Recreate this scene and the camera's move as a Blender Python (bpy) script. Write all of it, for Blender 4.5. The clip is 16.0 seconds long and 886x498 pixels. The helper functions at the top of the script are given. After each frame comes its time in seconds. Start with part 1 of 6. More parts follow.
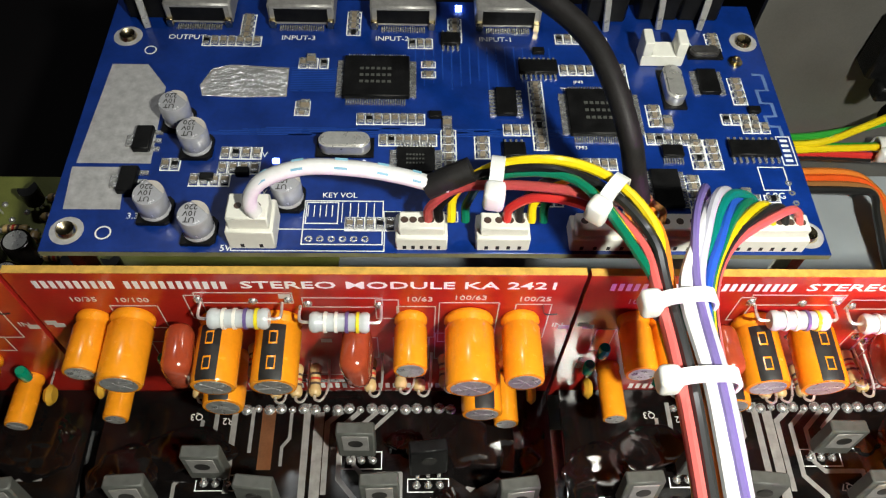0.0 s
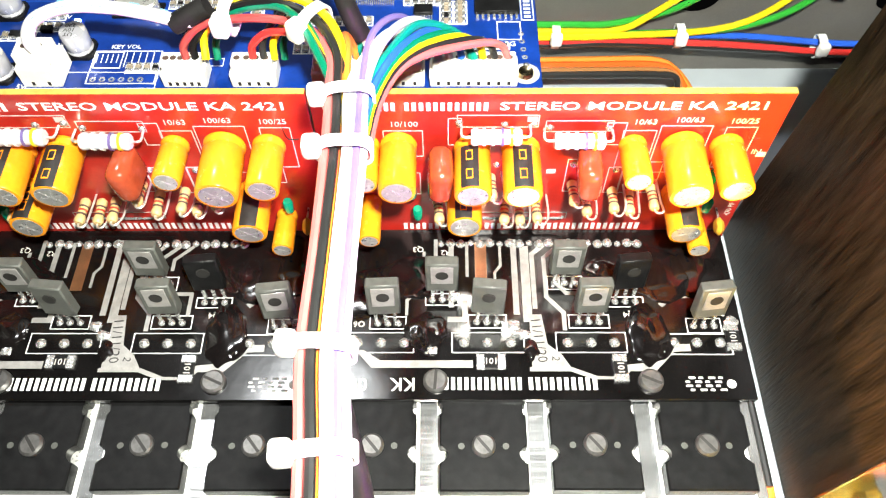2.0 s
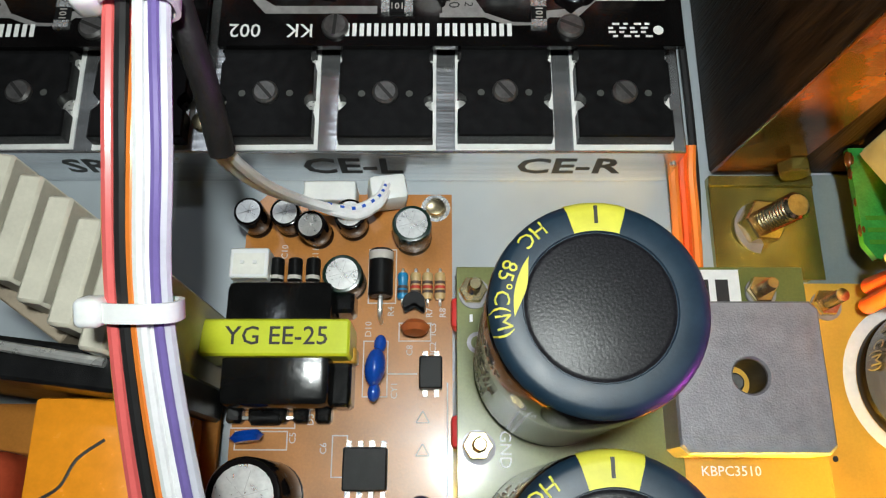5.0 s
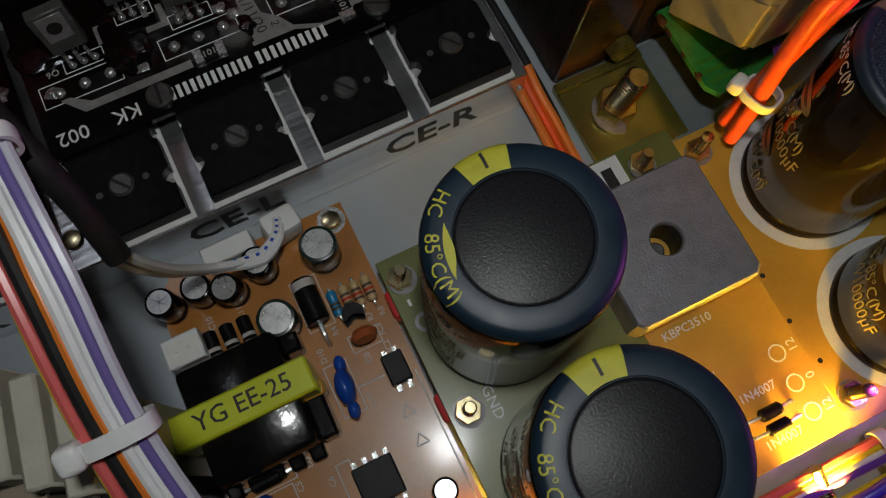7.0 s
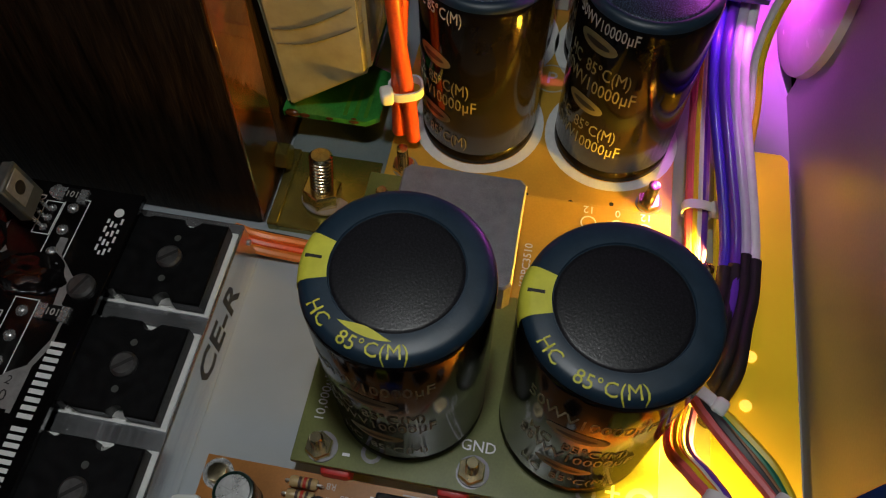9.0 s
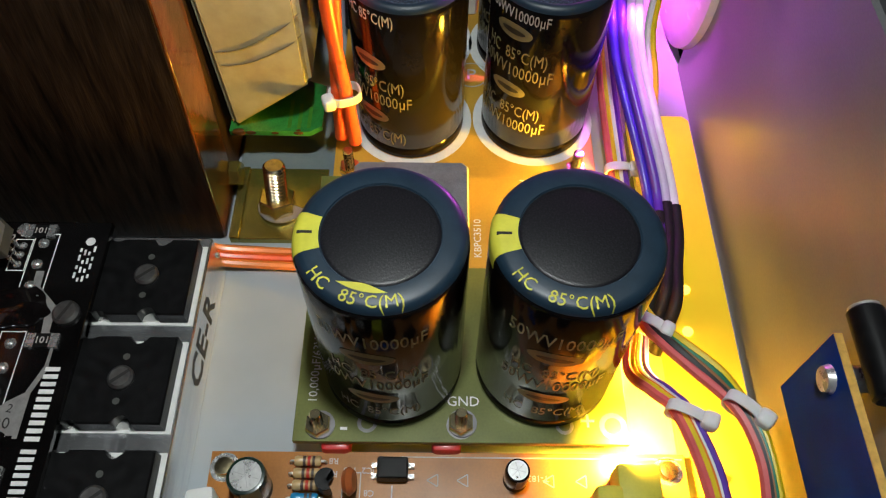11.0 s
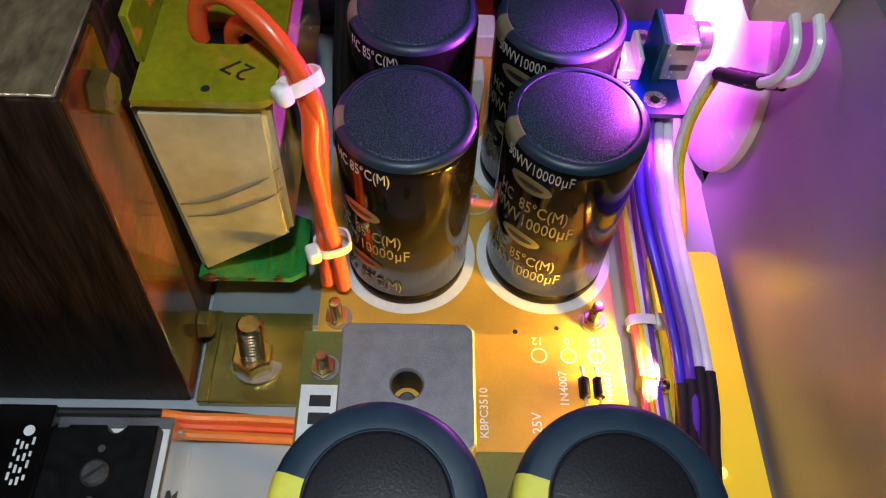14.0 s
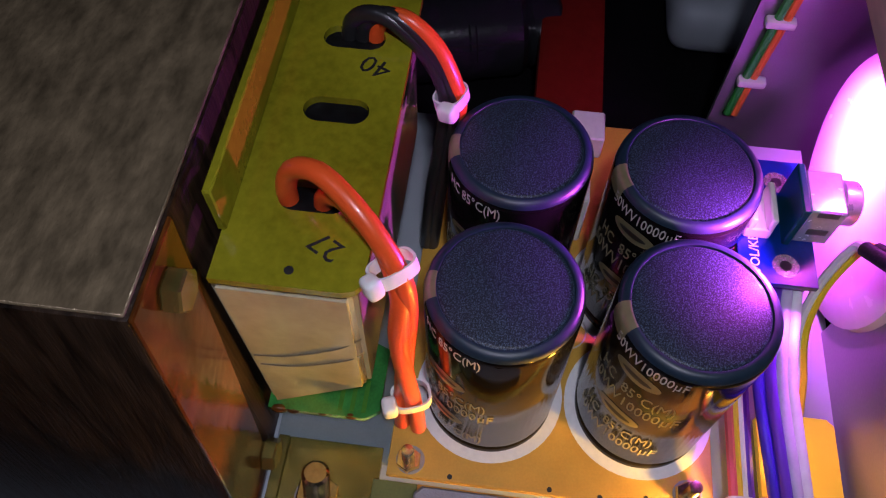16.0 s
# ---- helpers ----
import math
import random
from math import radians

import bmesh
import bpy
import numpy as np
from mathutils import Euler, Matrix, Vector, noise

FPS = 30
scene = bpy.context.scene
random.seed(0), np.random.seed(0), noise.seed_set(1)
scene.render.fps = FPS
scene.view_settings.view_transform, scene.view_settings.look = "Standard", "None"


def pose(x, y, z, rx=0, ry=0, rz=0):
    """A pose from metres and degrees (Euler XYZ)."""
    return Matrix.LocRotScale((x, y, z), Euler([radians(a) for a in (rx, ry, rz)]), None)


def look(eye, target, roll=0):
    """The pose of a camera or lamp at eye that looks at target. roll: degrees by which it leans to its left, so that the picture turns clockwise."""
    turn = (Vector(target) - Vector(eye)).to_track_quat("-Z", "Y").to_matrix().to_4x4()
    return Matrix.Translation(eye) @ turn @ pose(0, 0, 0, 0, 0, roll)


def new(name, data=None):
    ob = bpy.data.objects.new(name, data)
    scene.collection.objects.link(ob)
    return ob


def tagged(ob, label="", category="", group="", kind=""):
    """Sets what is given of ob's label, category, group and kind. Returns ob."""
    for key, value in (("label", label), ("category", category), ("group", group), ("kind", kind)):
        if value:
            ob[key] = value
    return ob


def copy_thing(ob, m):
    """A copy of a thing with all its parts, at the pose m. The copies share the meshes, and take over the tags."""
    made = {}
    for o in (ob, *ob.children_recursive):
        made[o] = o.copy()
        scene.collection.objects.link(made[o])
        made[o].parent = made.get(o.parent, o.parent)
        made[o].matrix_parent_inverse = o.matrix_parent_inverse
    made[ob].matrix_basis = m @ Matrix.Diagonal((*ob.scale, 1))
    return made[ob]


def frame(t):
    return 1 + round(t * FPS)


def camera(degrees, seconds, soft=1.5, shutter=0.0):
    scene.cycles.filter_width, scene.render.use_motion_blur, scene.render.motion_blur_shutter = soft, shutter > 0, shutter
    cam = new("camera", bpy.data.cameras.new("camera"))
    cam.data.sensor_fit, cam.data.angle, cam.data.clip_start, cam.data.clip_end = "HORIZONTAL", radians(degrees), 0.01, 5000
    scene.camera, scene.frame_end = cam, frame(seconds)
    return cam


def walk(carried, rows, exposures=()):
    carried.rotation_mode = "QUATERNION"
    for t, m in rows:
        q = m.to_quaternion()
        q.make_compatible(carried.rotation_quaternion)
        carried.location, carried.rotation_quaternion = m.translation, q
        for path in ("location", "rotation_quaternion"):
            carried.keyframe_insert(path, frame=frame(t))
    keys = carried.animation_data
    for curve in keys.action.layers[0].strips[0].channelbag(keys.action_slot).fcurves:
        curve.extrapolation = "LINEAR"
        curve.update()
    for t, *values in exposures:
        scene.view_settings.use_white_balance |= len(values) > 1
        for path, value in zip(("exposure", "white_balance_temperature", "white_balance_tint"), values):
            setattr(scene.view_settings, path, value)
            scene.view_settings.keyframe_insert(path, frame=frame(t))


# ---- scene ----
cam = camera(59.60, 16.0, soft=1.2)
# seconds, eye in metres, turn in degrees
PATH = [
    (0, -0.13074, 0.00563, 0.18864, 33.116, -1.801, -0.818),
    (0.5, -0.10973, -0.00797, 0.19059, 33.078, -0.196, -0.152),
    (1, -0.09417, -0.01607, 0.19118, 33.314, -0.123, -0.102),
    (1.5, -0.08252, -0.02773, 0.19035, 32.898, -0.050, 0.030),
    (2, -0.07028, -0.03832, 0.19065, 32.610, 0.284, 0.109),
    (2.5, -0.05989, -0.04657, 0.18523, 31.650, -0.206, -0.307),
    (3, -0.04822, -0.05560, 0.17891, 30.915, -0.468, -0.299),
    (3.5, -0.04372, -0.06040, 0.17616, 28.034, -0.106, -0.024),
    (4, -0.04985, -0.06393, 0.17214, 25.013, -0.667, 0.058),
    (4.5, -0.04906, -0.06252, 0.16445, 19.157, 0.137, 0.308),
    (7, -0.05414, -0.06294, 0.16902, 16.746, -0.165, -26.110),
    (7.5, -0.05598, -0.06719, 0.16959, 19.711, -0.033, -44.989),
    (8, -0.07019, -0.06660, 0.16911, 26.262, -0.910, -60.867),
    (8.5, -0.07713, -0.06048, 0.16596, 30.299, -0.298, -71.624),
    (9, -0.08095, -0.05539, 0.16573, 29.777, 0.322, -79.478),
    (11.5, -0.10192, -0.04547, 0.17394, 32.741, -1.231, -89.952),
    (12, -0.09250, -0.04337, 0.17366, 32.781, -1.485, -89.956),
    (12.5, -0.08178, -0.04428, 0.17254, 32.708, -1.528, -90.214),
    (13, -0.07269, -0.04397, 0.17101, 32.875, -1.749, -89.918),
    (13.5, -0.06401, -0.04306, 0.17070, 33.056, -1.778, -89.402),
    (14, -0.05729, -0.04339, 0.17034, 33.283, -1.999, -89.911),
    (14.5, -0.04746, -0.04626, 0.17265, 33.419, -1.625, -90.144),
    (15, -0.03535, -0.04732, 0.17292, 32.795, -1.461, -90.153),
    (15.5, -0.02283, -0.04554, 0.17414, 32.197, -0.828, -88.044),
    (16, -0.01721, -0.03631, 0.17804, 31.089, -0.359, -82.841),
]
walk(cam, [(t, pose(x, y, z, rx, ry, rz)) for t, x, y, z, rx, ry, rz in PATH],
     exposures=[(0.0, -0.35, 6700, 10), (0.5, 0.25, 6683, 10), (1.0, 0.42, 6666, 10), (1.5, 0.72, 6650, 10), (2.3, 1.0, 6623, 10), (3.0, 0.15, 6600, 10),
                (3.6, -0.68, 6270, 8), (4.0, -1.1, 6050, 8), (4.5, -1.25, 6050, 8), (5.5, -1.9, 6050, 10), (6.8, -3.2, 6136, 13), (7.5, -3.8, 6150, 15),
                (8.5, -3.4, 6120, 14), (9.2, -3.1, 6120, 14), (10.3, -2.25, 6078, 12), (11.5, -2.0, 5900, 10), (12.5, -2.25, 5550, 13), (13.0, -2.3, 5550, 13),
                (14.0, -2.1, 5500, 14), (14.5, -2.0, 5480, 14), (15.2, -1.95, 5450, 15), (16.0, -2.6, 5500, 36)])

# ---- light: a dim room, a small work lamp over the open case, amber and magenta leds inside ----
world = bpy.data.worlds.new("room")
scene.world = world
world.use_nodes = True
world.node_tree.nodes["Background"].inputs[0].default_value = (0.95, 0.95, 1.0, 1)
world.node_tree.nodes["Background"].inputs[1].default_value = 0.0015
S = 0.001


def lamp(name, kind, at, energy, color, size, aim=None, size_y=None, spread=150):
    data = bpy.data.lights.new(name, kind)
    data.energy, data.color = energy, color
    if kind == "AREA":
        data.size, data.spread = size * S, radians(spread)
        if size_y:
            data.shape, data.size_y = "RECTANGLE", size_y * S
    else:
        data.shadow_soft_size = size * S
    ob = new(name, data)
    eye = Vector(at) * S
    ob.matrix_world = look(eye, Vector(aim) * S) if aim else Matrix.Translation(eye)
    return ob


lamp("work_lamp", "AREA", (-42, -48, 262), 1.15, (0.98, 1.0, 0.91), 16, aim=(-40, 0, 20))
lamp("room_lamp", "AREA", (-500, 870, 2200), 5.5, (0.94, 0.98, 1.0), 260, aim=(-100, 40, 0), size_y=130)
AMBER, MAGENTA = (1.0, 0.52, 0.02), (1.0, 0.12, 1.0)
lamp("amber_led", "AREA", (-34, -97, 13), 1.0, AMBER, 8, aim=(-14, -70, 6), spread=100)
lamp("amber_led", "AREA", (-8, -98, 11), 0.55, AMBER, 6, aim=(-4, -60, 14), spread=130)
lamp("amber_led", "AREA", (14, -97.5, 12), 0.7, AMBER, 8, aim=(22, -70, 8), spread=110)
lamp("amber_led", "AREA", (-47.5, -89, 17), 1.1, AMBER, 4, aim=(-49, -91, 0), spread=150)
lamp("amber_led", "POINT", (40, -106, 11), 0.016, AMBER, 2)
lamp("magenta_led", "AREA", (63, -93, 60.2), 0.42, MAGENTA, 3, aim=(62, -74, 52), spread=150)
lamp("magenta_led", "AREA", (106, -98, 54), 0.6, MAGENTA, 4, aim=(104, -118, 38), spread=105)
lamp("magenta_led", "POINT", (86, -110, 69), 0.2, MAGENTA, 2)
lamp("magenta_led", "AREA", (60, -100, 44), 0.02, MAGENTA, 5, aim=(34, -99, 14), spread=90)


# ---- materials ----
def mat(name, col, rough=0.5, metal=0.0, var=0.12, scale=220.0, bump=0.0, bscale=1800.0, coat=0.0, trans=0.0, sub=0.0,
        stretch=(1, 1, 1), emit=0.0, spec=0.5, per_object=0.0):
    m = bpy.data.materials.new(name)
    m.use_nodes = True
    n, lk = m.node_tree.nodes, m.node_tree.links
    b = n["Principled BSDF"]
    tc = n.new("ShaderNodeTexCoord")
    mp = n.new("ShaderNodeMapping")
    mp.inputs["Scale"].default_value = stretch
    lk.new(tc.outputs["Object"], mp.inputs[0])
    big, fine = n.new("ShaderNodeTexNoise"), n.new("ShaderNodeTexNoise")
    big.inputs["Scale"].default_value, big.inputs["Detail"].default_value = scale, 5
    fine.inputs["Scale"].default_value, fine.inputs["Detail"].default_value = bscale, 3
    lk.new(mp.outputs[0], big.inputs[0])
    lk.new(mp.outputs[0], fine.inputs[0])
    add = n.new("ShaderNodeMath")
    add.operation = "MULTIPLY_ADD"
    lk.new(fine.outputs[0], add.inputs[0])
    add.inputs[1].default_value = 0.35
    lk.new(big.outputs[0], add.inputs[2])
    value = add.outputs[0]
    if per_object:
        info, more = n.new("ShaderNodeObjectInfo"), n.new("ShaderNodeMath")
        more.operation = "MULTIPLY_ADD"
        lk.new(info.outputs["Random"], more.inputs[0])
        more.inputs[1].default_value = per_object
        lk.new(value, more.inputs[2])
        value = more.outputs[0]
    ramp = n.new("ShaderNodeValToRGB")
    ramp.color_ramp.elements[0].position, ramp.color_ramp.elements[1].position = 0.45, 0.95
    ramp.color_ramp.elements[0].color = (*[c * (1 - var) for c in col], 1)
    ramp.color_ramp.elements[1].color = (*[min(1, c * (1 + var)) for c in col], 1)
    lk.new(value, ramp.inputs[0])
    lk.new(ramp.outputs[0], b.inputs["Base Color"])
    rr = n.new("ShaderNodeMapRange")
    rr.inputs["To Min"].default_value, rr.inputs["To Max"].default_value = max(0.03, rough * 0.8), min(1, rough * 1.25)
    lk.new(big.outputs[0], rr.inputs[0])
    lk.new(rr.outputs[0], b.inputs["Roughness"])
    b.inputs["Metallic"].default_value = metal
    b.inputs["Coat Weight"].default_value = coat
    b.inputs["Coat Roughness"].default_value = 0.12
    b.inputs["Transmission Weight"].default_value = trans
    b.inputs["Subsurface Weight"].default_value = sub
    b.inputs["Subsurface Radius"].default_value = (0.004, 0.003, 0.002)
    b.inputs["Subsurface Scale"].default_value = 1.0
    b.inputs["Specular IOR Level"].default_value = spec
    if emit:
        b.inputs["Emission Color"].default_value = (*col, 1)
        b.inputs["Emission Strength"].default_value = emit
    if bump:
        bp = n.new("ShaderNodeBump")
        bp.inputs["Strength"].default_value, bp.inputs["Distance"].default_value = min(1, bump), 0.0004
        lk.new(fine.outputs[0], bp.inputs["Height"])
        lk.new(bp.outputs[0], b.inputs["Normal"])
    return m


FLOOR = mat("grey_paint", (0.36, 0.40, 0.43), 0.45, var=0.08, scale=60, bump=0.05, bscale=4000)
PANEL = mat("grey_steel_panel", (0.32, 0.32, 0.33), 0.40, metal=0.6, var=0.14, scale=40, bump=0.06, bscale=2500, stretch=(0.4, 1, 1))
# back wall grey darkened in its colour for the shade far from the lamp
PANELBACK = mat("grey_steel_wall_painted_shade", (0.12, 0.115, 0.105), 0.5, metal=0.2, var=0.2, scale=40, bump=0.06, bscale=2500)
CARD = mat("dark_grey_insulating_card", (0.18, 0.22, 0.23), 0.3, var=0.15, scale=60, bump=0.05)
TABLE = mat("dark_table", (0.005, 0.0045, 0.005), 0.7, var=0.3, scale=8, spec=0.08)
ALU = mat("brushed_aluminium", (0.80, 0.81, 0.83), 0.22, metal=0.92, var=0.22, scale=160, bump=0.3, bscale=900, stretch=(0.06, 1, 1))
STEEL = mat("bright_steel", (0.74, 0.73, 0.70), 0.28, metal=0.7, var=0.15, scale=500)
DARKSTEEL = mat("dark_steel_screw", (0.16, 0.155, 0.15), 0.38, metal=0.8, var=0.25, scale=700)
ZINC = mat("yellow_zinc_plate", (0.36, 0.32, 0.08), 0.24, metal=0.85, var=0.35, scale=160, bump=0.1)
BRASS = mat("yellow_passivated_bolt", (0.80, 0.67, 0.40), 0.2, metal=1.0, var=0.25, scale=500)
SOLDER = mat("tin_solder", (0.56, 0.56, 0.55), 0.26, metal=0.75, var=0.2, scale=900, bump=0.25, bscale=2500)
TINNED = mat("tinned_pad", (0.50, 0.49, 0.49), 0.5, metal=0.4, var=0.2, scale=500, bump=0.3, bscale=1500)
FOIL = mat("crumpled_foil", (0.80, 0.80, 0.80), 0.2, metal=0.75, var=0.1, scale=700, bump=1.0, bscale=900)
BLUE = mat("blue_solder_mask", (0.003, 0.028, 0.20), 0.30, var=0.30, scale=130, bump=0.08, bscale=900, coat=0.3)
BLUE_MATT = mat("deep_blue_display_mask", (0.004, 0.032, 0.22), 0.75, var=0.25, scale=90, bump=0.05, spec=0.03)
BLUE_AERIAL = mat("pale_blue_aerial", (0.10, 0.17, 0.36), 0.35, var=0.15)
BLUE_TRACE = mat("blue_trace", (0.010, 0.055, 0.30), 0.28, var=0.2, coat=0.3)
RED = mat("red_solder_mask", (0.36, 0.016, 0.010), 0.30, var=0.18, scale=120, bump=0.06, bscale=1200, coat=0.4)
FR4EDGE = mat("cut_board_edge", (0.62, 0.36, 0.07), 0.6, var=0.25, scale=500)
BLACKPCB = mat("black_solder_mask", (0.004, 0.0036, 0.0036), 0.14, var=0.4, scale=150, bump=0.10, bscale=200, coat=0.2, spec=0.45)
FERRITE = mat("glossy_black_ferrite", (0.006, 0.006, 0.006), 0.16, var=0.3, scale=300, bump=0.1, bscale=900, spec=0.4)
GREENSLEEVE = mat("dark_green_capacitor_sleeve", (0.008, 0.022, 0.016), 0.22, var=0.2, scale=300)
GOO = mat("black_glossy_adhesive", (0.005, 0.004, 0.004), 0.08, var=0.3, scale=300, bump=0.10, bscale=300, coat=0.4)
PHENOL = mat("brown_phenolic_board", (0.40, 0.155, 0.024), 0.32, var=0.24, scale=90, bump=0.06, coat=0.2)
YELLOWPCB = mat("amber_bare_board", (0.58, 0.33, 0.035), 0.4, var=0.15, scale=70, bump=0.05, sub=0.0)
OLIVE = mat("olive_green_board", (0.15, 0.165, 0.04), 0.34, var=0.25, scale=80, coat=0.15, spec=0.4)
GREENPCB = mat("green_bobbin_board", (0.03, 0.20, 0.035), 0.2, var=0.4, scale=160, bump=0.2, coat=0.6)
TEALPCB = mat("dark_teal_board", (0.004, 0.075, 0.085), 0.3, var=0.3, scale=200, coat=0.3)
SILK = mat("white_print", (0.80, 0.80, 0.78), 0.55, var=0.06, scale=600)
SILKDIM = mat("faded_white_print", (0.52, 0.48, 0.44), 0.55, var=0.12, scale=600)
INK = mat("black_marker_ink", (0.015, 0.014, 0.013), 0.5, var=0.4, scale=700)
TRACE = mat("grey_tinned_trace", (0.30, 0.29, 0.28), 0.38, metal=0.3, var=0.22, scale=500, bump=0.15)
PACK = mat("black_epoxy_package", (0.0065, 0.0065, 0.0068), 0.36, var=0.5, scale=400, bump=0.15, bscale=6000, spec=0.14)
PACKGREY = mat("worn_grey_package", (0.075, 0.078, 0.070), 0.45, var=0.3, scale=400, bump=0.12, bscale=5000)
NYLON = mat("white_nylon", (0.82, 0.82, 0.80), 0.35, var=0.05, sub=0.15)
CONN = mat("cream_connector_plastic", (0.78, 0.77, 0.70), 0.38, var=0.05, scale=500)
ORANGE = mat("orange_capacitor_sleeve", (0.83, 0.29, 0.012), 0.25, var=0.10, scale=400, coat=0.4)
FILM = mat("brick_red_dipped_epoxy", (0.34, 0.055, 0.022), 0.16, var=0.15, scale=400, coat=0.6)
CANTOP = mat("bare_can_top", (0.62, 0.62, 0.61), 0.28, metal=0.75, var=0.15, scale=700)
CANSIDE = mat("silver_can", (0.66, 0.66, 0.70), 0.25, metal=0.5, var=0.1, scale=500)
SLEEVE = mat("black_capacitor_sleeve", (0.006, 0.005, 0.005), 0.10, var=0.25, scale=120, bump=0.02, coat=0.0, spec=0.13)
NAVY = mat("navy_capacitor_shoulder", (0.010, 0.026, 0.045), 0.42, var=0.2, scale=300, bump=0.05)
# far capacitor tops: lamp glints are put into the colour as pale blue specks
VINYLFAR = mat("black_vinyl_painted_glints", (0.050, 0.056, 0.072), 0.36, var=0.95, scale=4200, bump=0.24, bscale=3600, spec=0.26)
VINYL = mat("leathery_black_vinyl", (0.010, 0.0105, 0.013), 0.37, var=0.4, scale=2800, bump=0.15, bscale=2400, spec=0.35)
# colour specks: for VINYLFAR the light end paints the lamp's sparkle
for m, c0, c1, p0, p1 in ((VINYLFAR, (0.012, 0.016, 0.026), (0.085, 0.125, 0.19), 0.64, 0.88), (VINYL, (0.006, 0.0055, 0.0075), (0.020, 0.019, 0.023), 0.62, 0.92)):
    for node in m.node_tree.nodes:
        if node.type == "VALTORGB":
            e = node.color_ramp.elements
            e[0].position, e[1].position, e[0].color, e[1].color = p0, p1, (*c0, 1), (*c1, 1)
GOLD = mat("gold_print", (0.22, 0.195, 0.10), 0.35, metal=0.2, var=0.12, scale=500)
LEMON = mat("yellow_print", (0.62, 0.58, 0.05), 0.5, var=0.1, scale=300)
GREYBLOCK = mat("grey_cast_body", (0.27, 0.26, 0.28), 0.48, metal=0.4, var=0.18, scale=350, bump=0.3, bscale=2500)
WHITERES = mat("pale_grey_resistor", (0.50, 0.54, 0.55), 0.25, var=0.08, coat=0.3)
BEIGERES = mat("beige_resistor", (0.55, 0.38, 0.17), 0.3, var=0.12, coat=0.3)
BLUERES = mat("blue_resistor", (0.02, 0.22, 0.45), 0.3, var=0.12, coat=0.3)
CHIPBODY = mat("taupe_chip_body", (0.22, 0.18, 0.13), 0.5, var=0.3, per_object=0.3)
PAD = mat("white_insulating_pad", (0.78, 0.78, 0.76), 0.55, var=0.1)
DULLEDGE = mat("dull_board_edge", (0.20, 0.19, 0.10), 0.6, var=0.3)
BAND = mat("dark_band", (0.08, 0.05, 0.04), 0.4)
BANDRED = mat("red_band", (0.5, 0.04, 0.02), 0.4)
BANDYEL = mat("yellow_band", (0.75, 0.62, 0.02), 0.4)
BANDVIO = mat("violet_band", (0.13, 0.09, 0.25), 0.4)
JADE = mat("green_diode_glass", (0.0, 0.25, 0.14), 0.15, var=0.15, coat=0.5)
MUSTARD = mat("mustard_ceramic_disc", (0.55, 0.30, 0.03), 0.3, var=0.15, coat=0.4)
BLUECER = mat("blue_ceramic_disc", (0.01, 0.07, 0.42), 0.18, var=0.2, coat=0.5)
ORANGECER = mat("orange_ceramic_disc", (0.42, 0.11, 0.03), 0.3, var=0.15)
TAPEYEL = mat("lime_yellow_tape", (0.60, 0.66, 0.02), 0.3, var=0.08, scale=150, coat=0.3)
CREAM = mat("varnished_cream_tape", (0.42, 0.40, 0.26), 0.16, var=0.32, scale=38, bump=0.35, bscale=220, coat=0.7)
BOBBIN = mat("yellow_green_varnished_bobbin", (0.23, 0.22, 0.005), 0.10, var=0.45, scale=25, bump=0.12, bscale=600, coat=0.6)
VARNISH = mat("amber_varnish", (0.085, 0.027, 0.0035), 0.15, var=0.8, scale=60, bump=0.5, bscale=240, coat=0.25)
CORESIDE = mat("dark_lamination_edges", (0.019, 0.0115, 0.0065), 0.36, var=0.8, scale=420, bump=0.5, bscale=1200, coat=0.0, spec=0.06, stretch=(1.2, 1.2, 0.02))
CORETOP = mat("rusty_core_sheet", (0.20, 0.155, 0.085), 0.32, metal=0.45, var=0.5, scale=260, bump=0.8, bscale=700, stretch=(0.5, 1.0, 1))
WOOD = mat("raw_plywood", (0.72, 0.52, 0.40), 0.65, var=0.2, scale=120, bump=0.3, bscale=900, stretch=(0.2, 1, 1))
DIFFUSER = mat("milky_white_diffuser", (0.78, 0.74, 0.78), 0.25, var=0.04, sub=0.3)
REDGEL = mat("red_window", (0.15, 0.012, 0.006), 0.2, coat=0.4)
LEAFTRACE = mat("pale_green_trace", (0.06, 0.22, 0.02), 0.2, var=0.2, scale=200, coat=0.4)
CREASE = mat("brownish_tape_edge", (0.15, 0.13, 0.08), 0.5, var=0.2, scale=300)
# the strip board emits by itself, in place of led light passing through
STRIPGLOW = mat("yellow_strip_emitted_led_glow", (0.88, 0.60, 0.012), 0.35, var=0.2, scale=60, emit=1.2)
LEDGLOW = mat("lit_amber_led", (1.0, 0.50, 0.06), 0.3, emit=14.0)
LEDPINK = mat("lit_magenta_led", (1.0, 0.35, 0.95), 0.3, emit=16.0)
LEDBLUE = mat("lit_blue_led", (0.25, 0.4, 1.0), 0.3, emit=10.0)
COPPER = mat("copper_pad", (0.62, 0.34, 0.18), 0.3, metal=0.9, var=0.2)
SHRINK = mat("black_heat_shrink", (0.014, 0.013, 0.013), 0.55, var=0.3, scale=300, bump=0.2, spec=0.25)
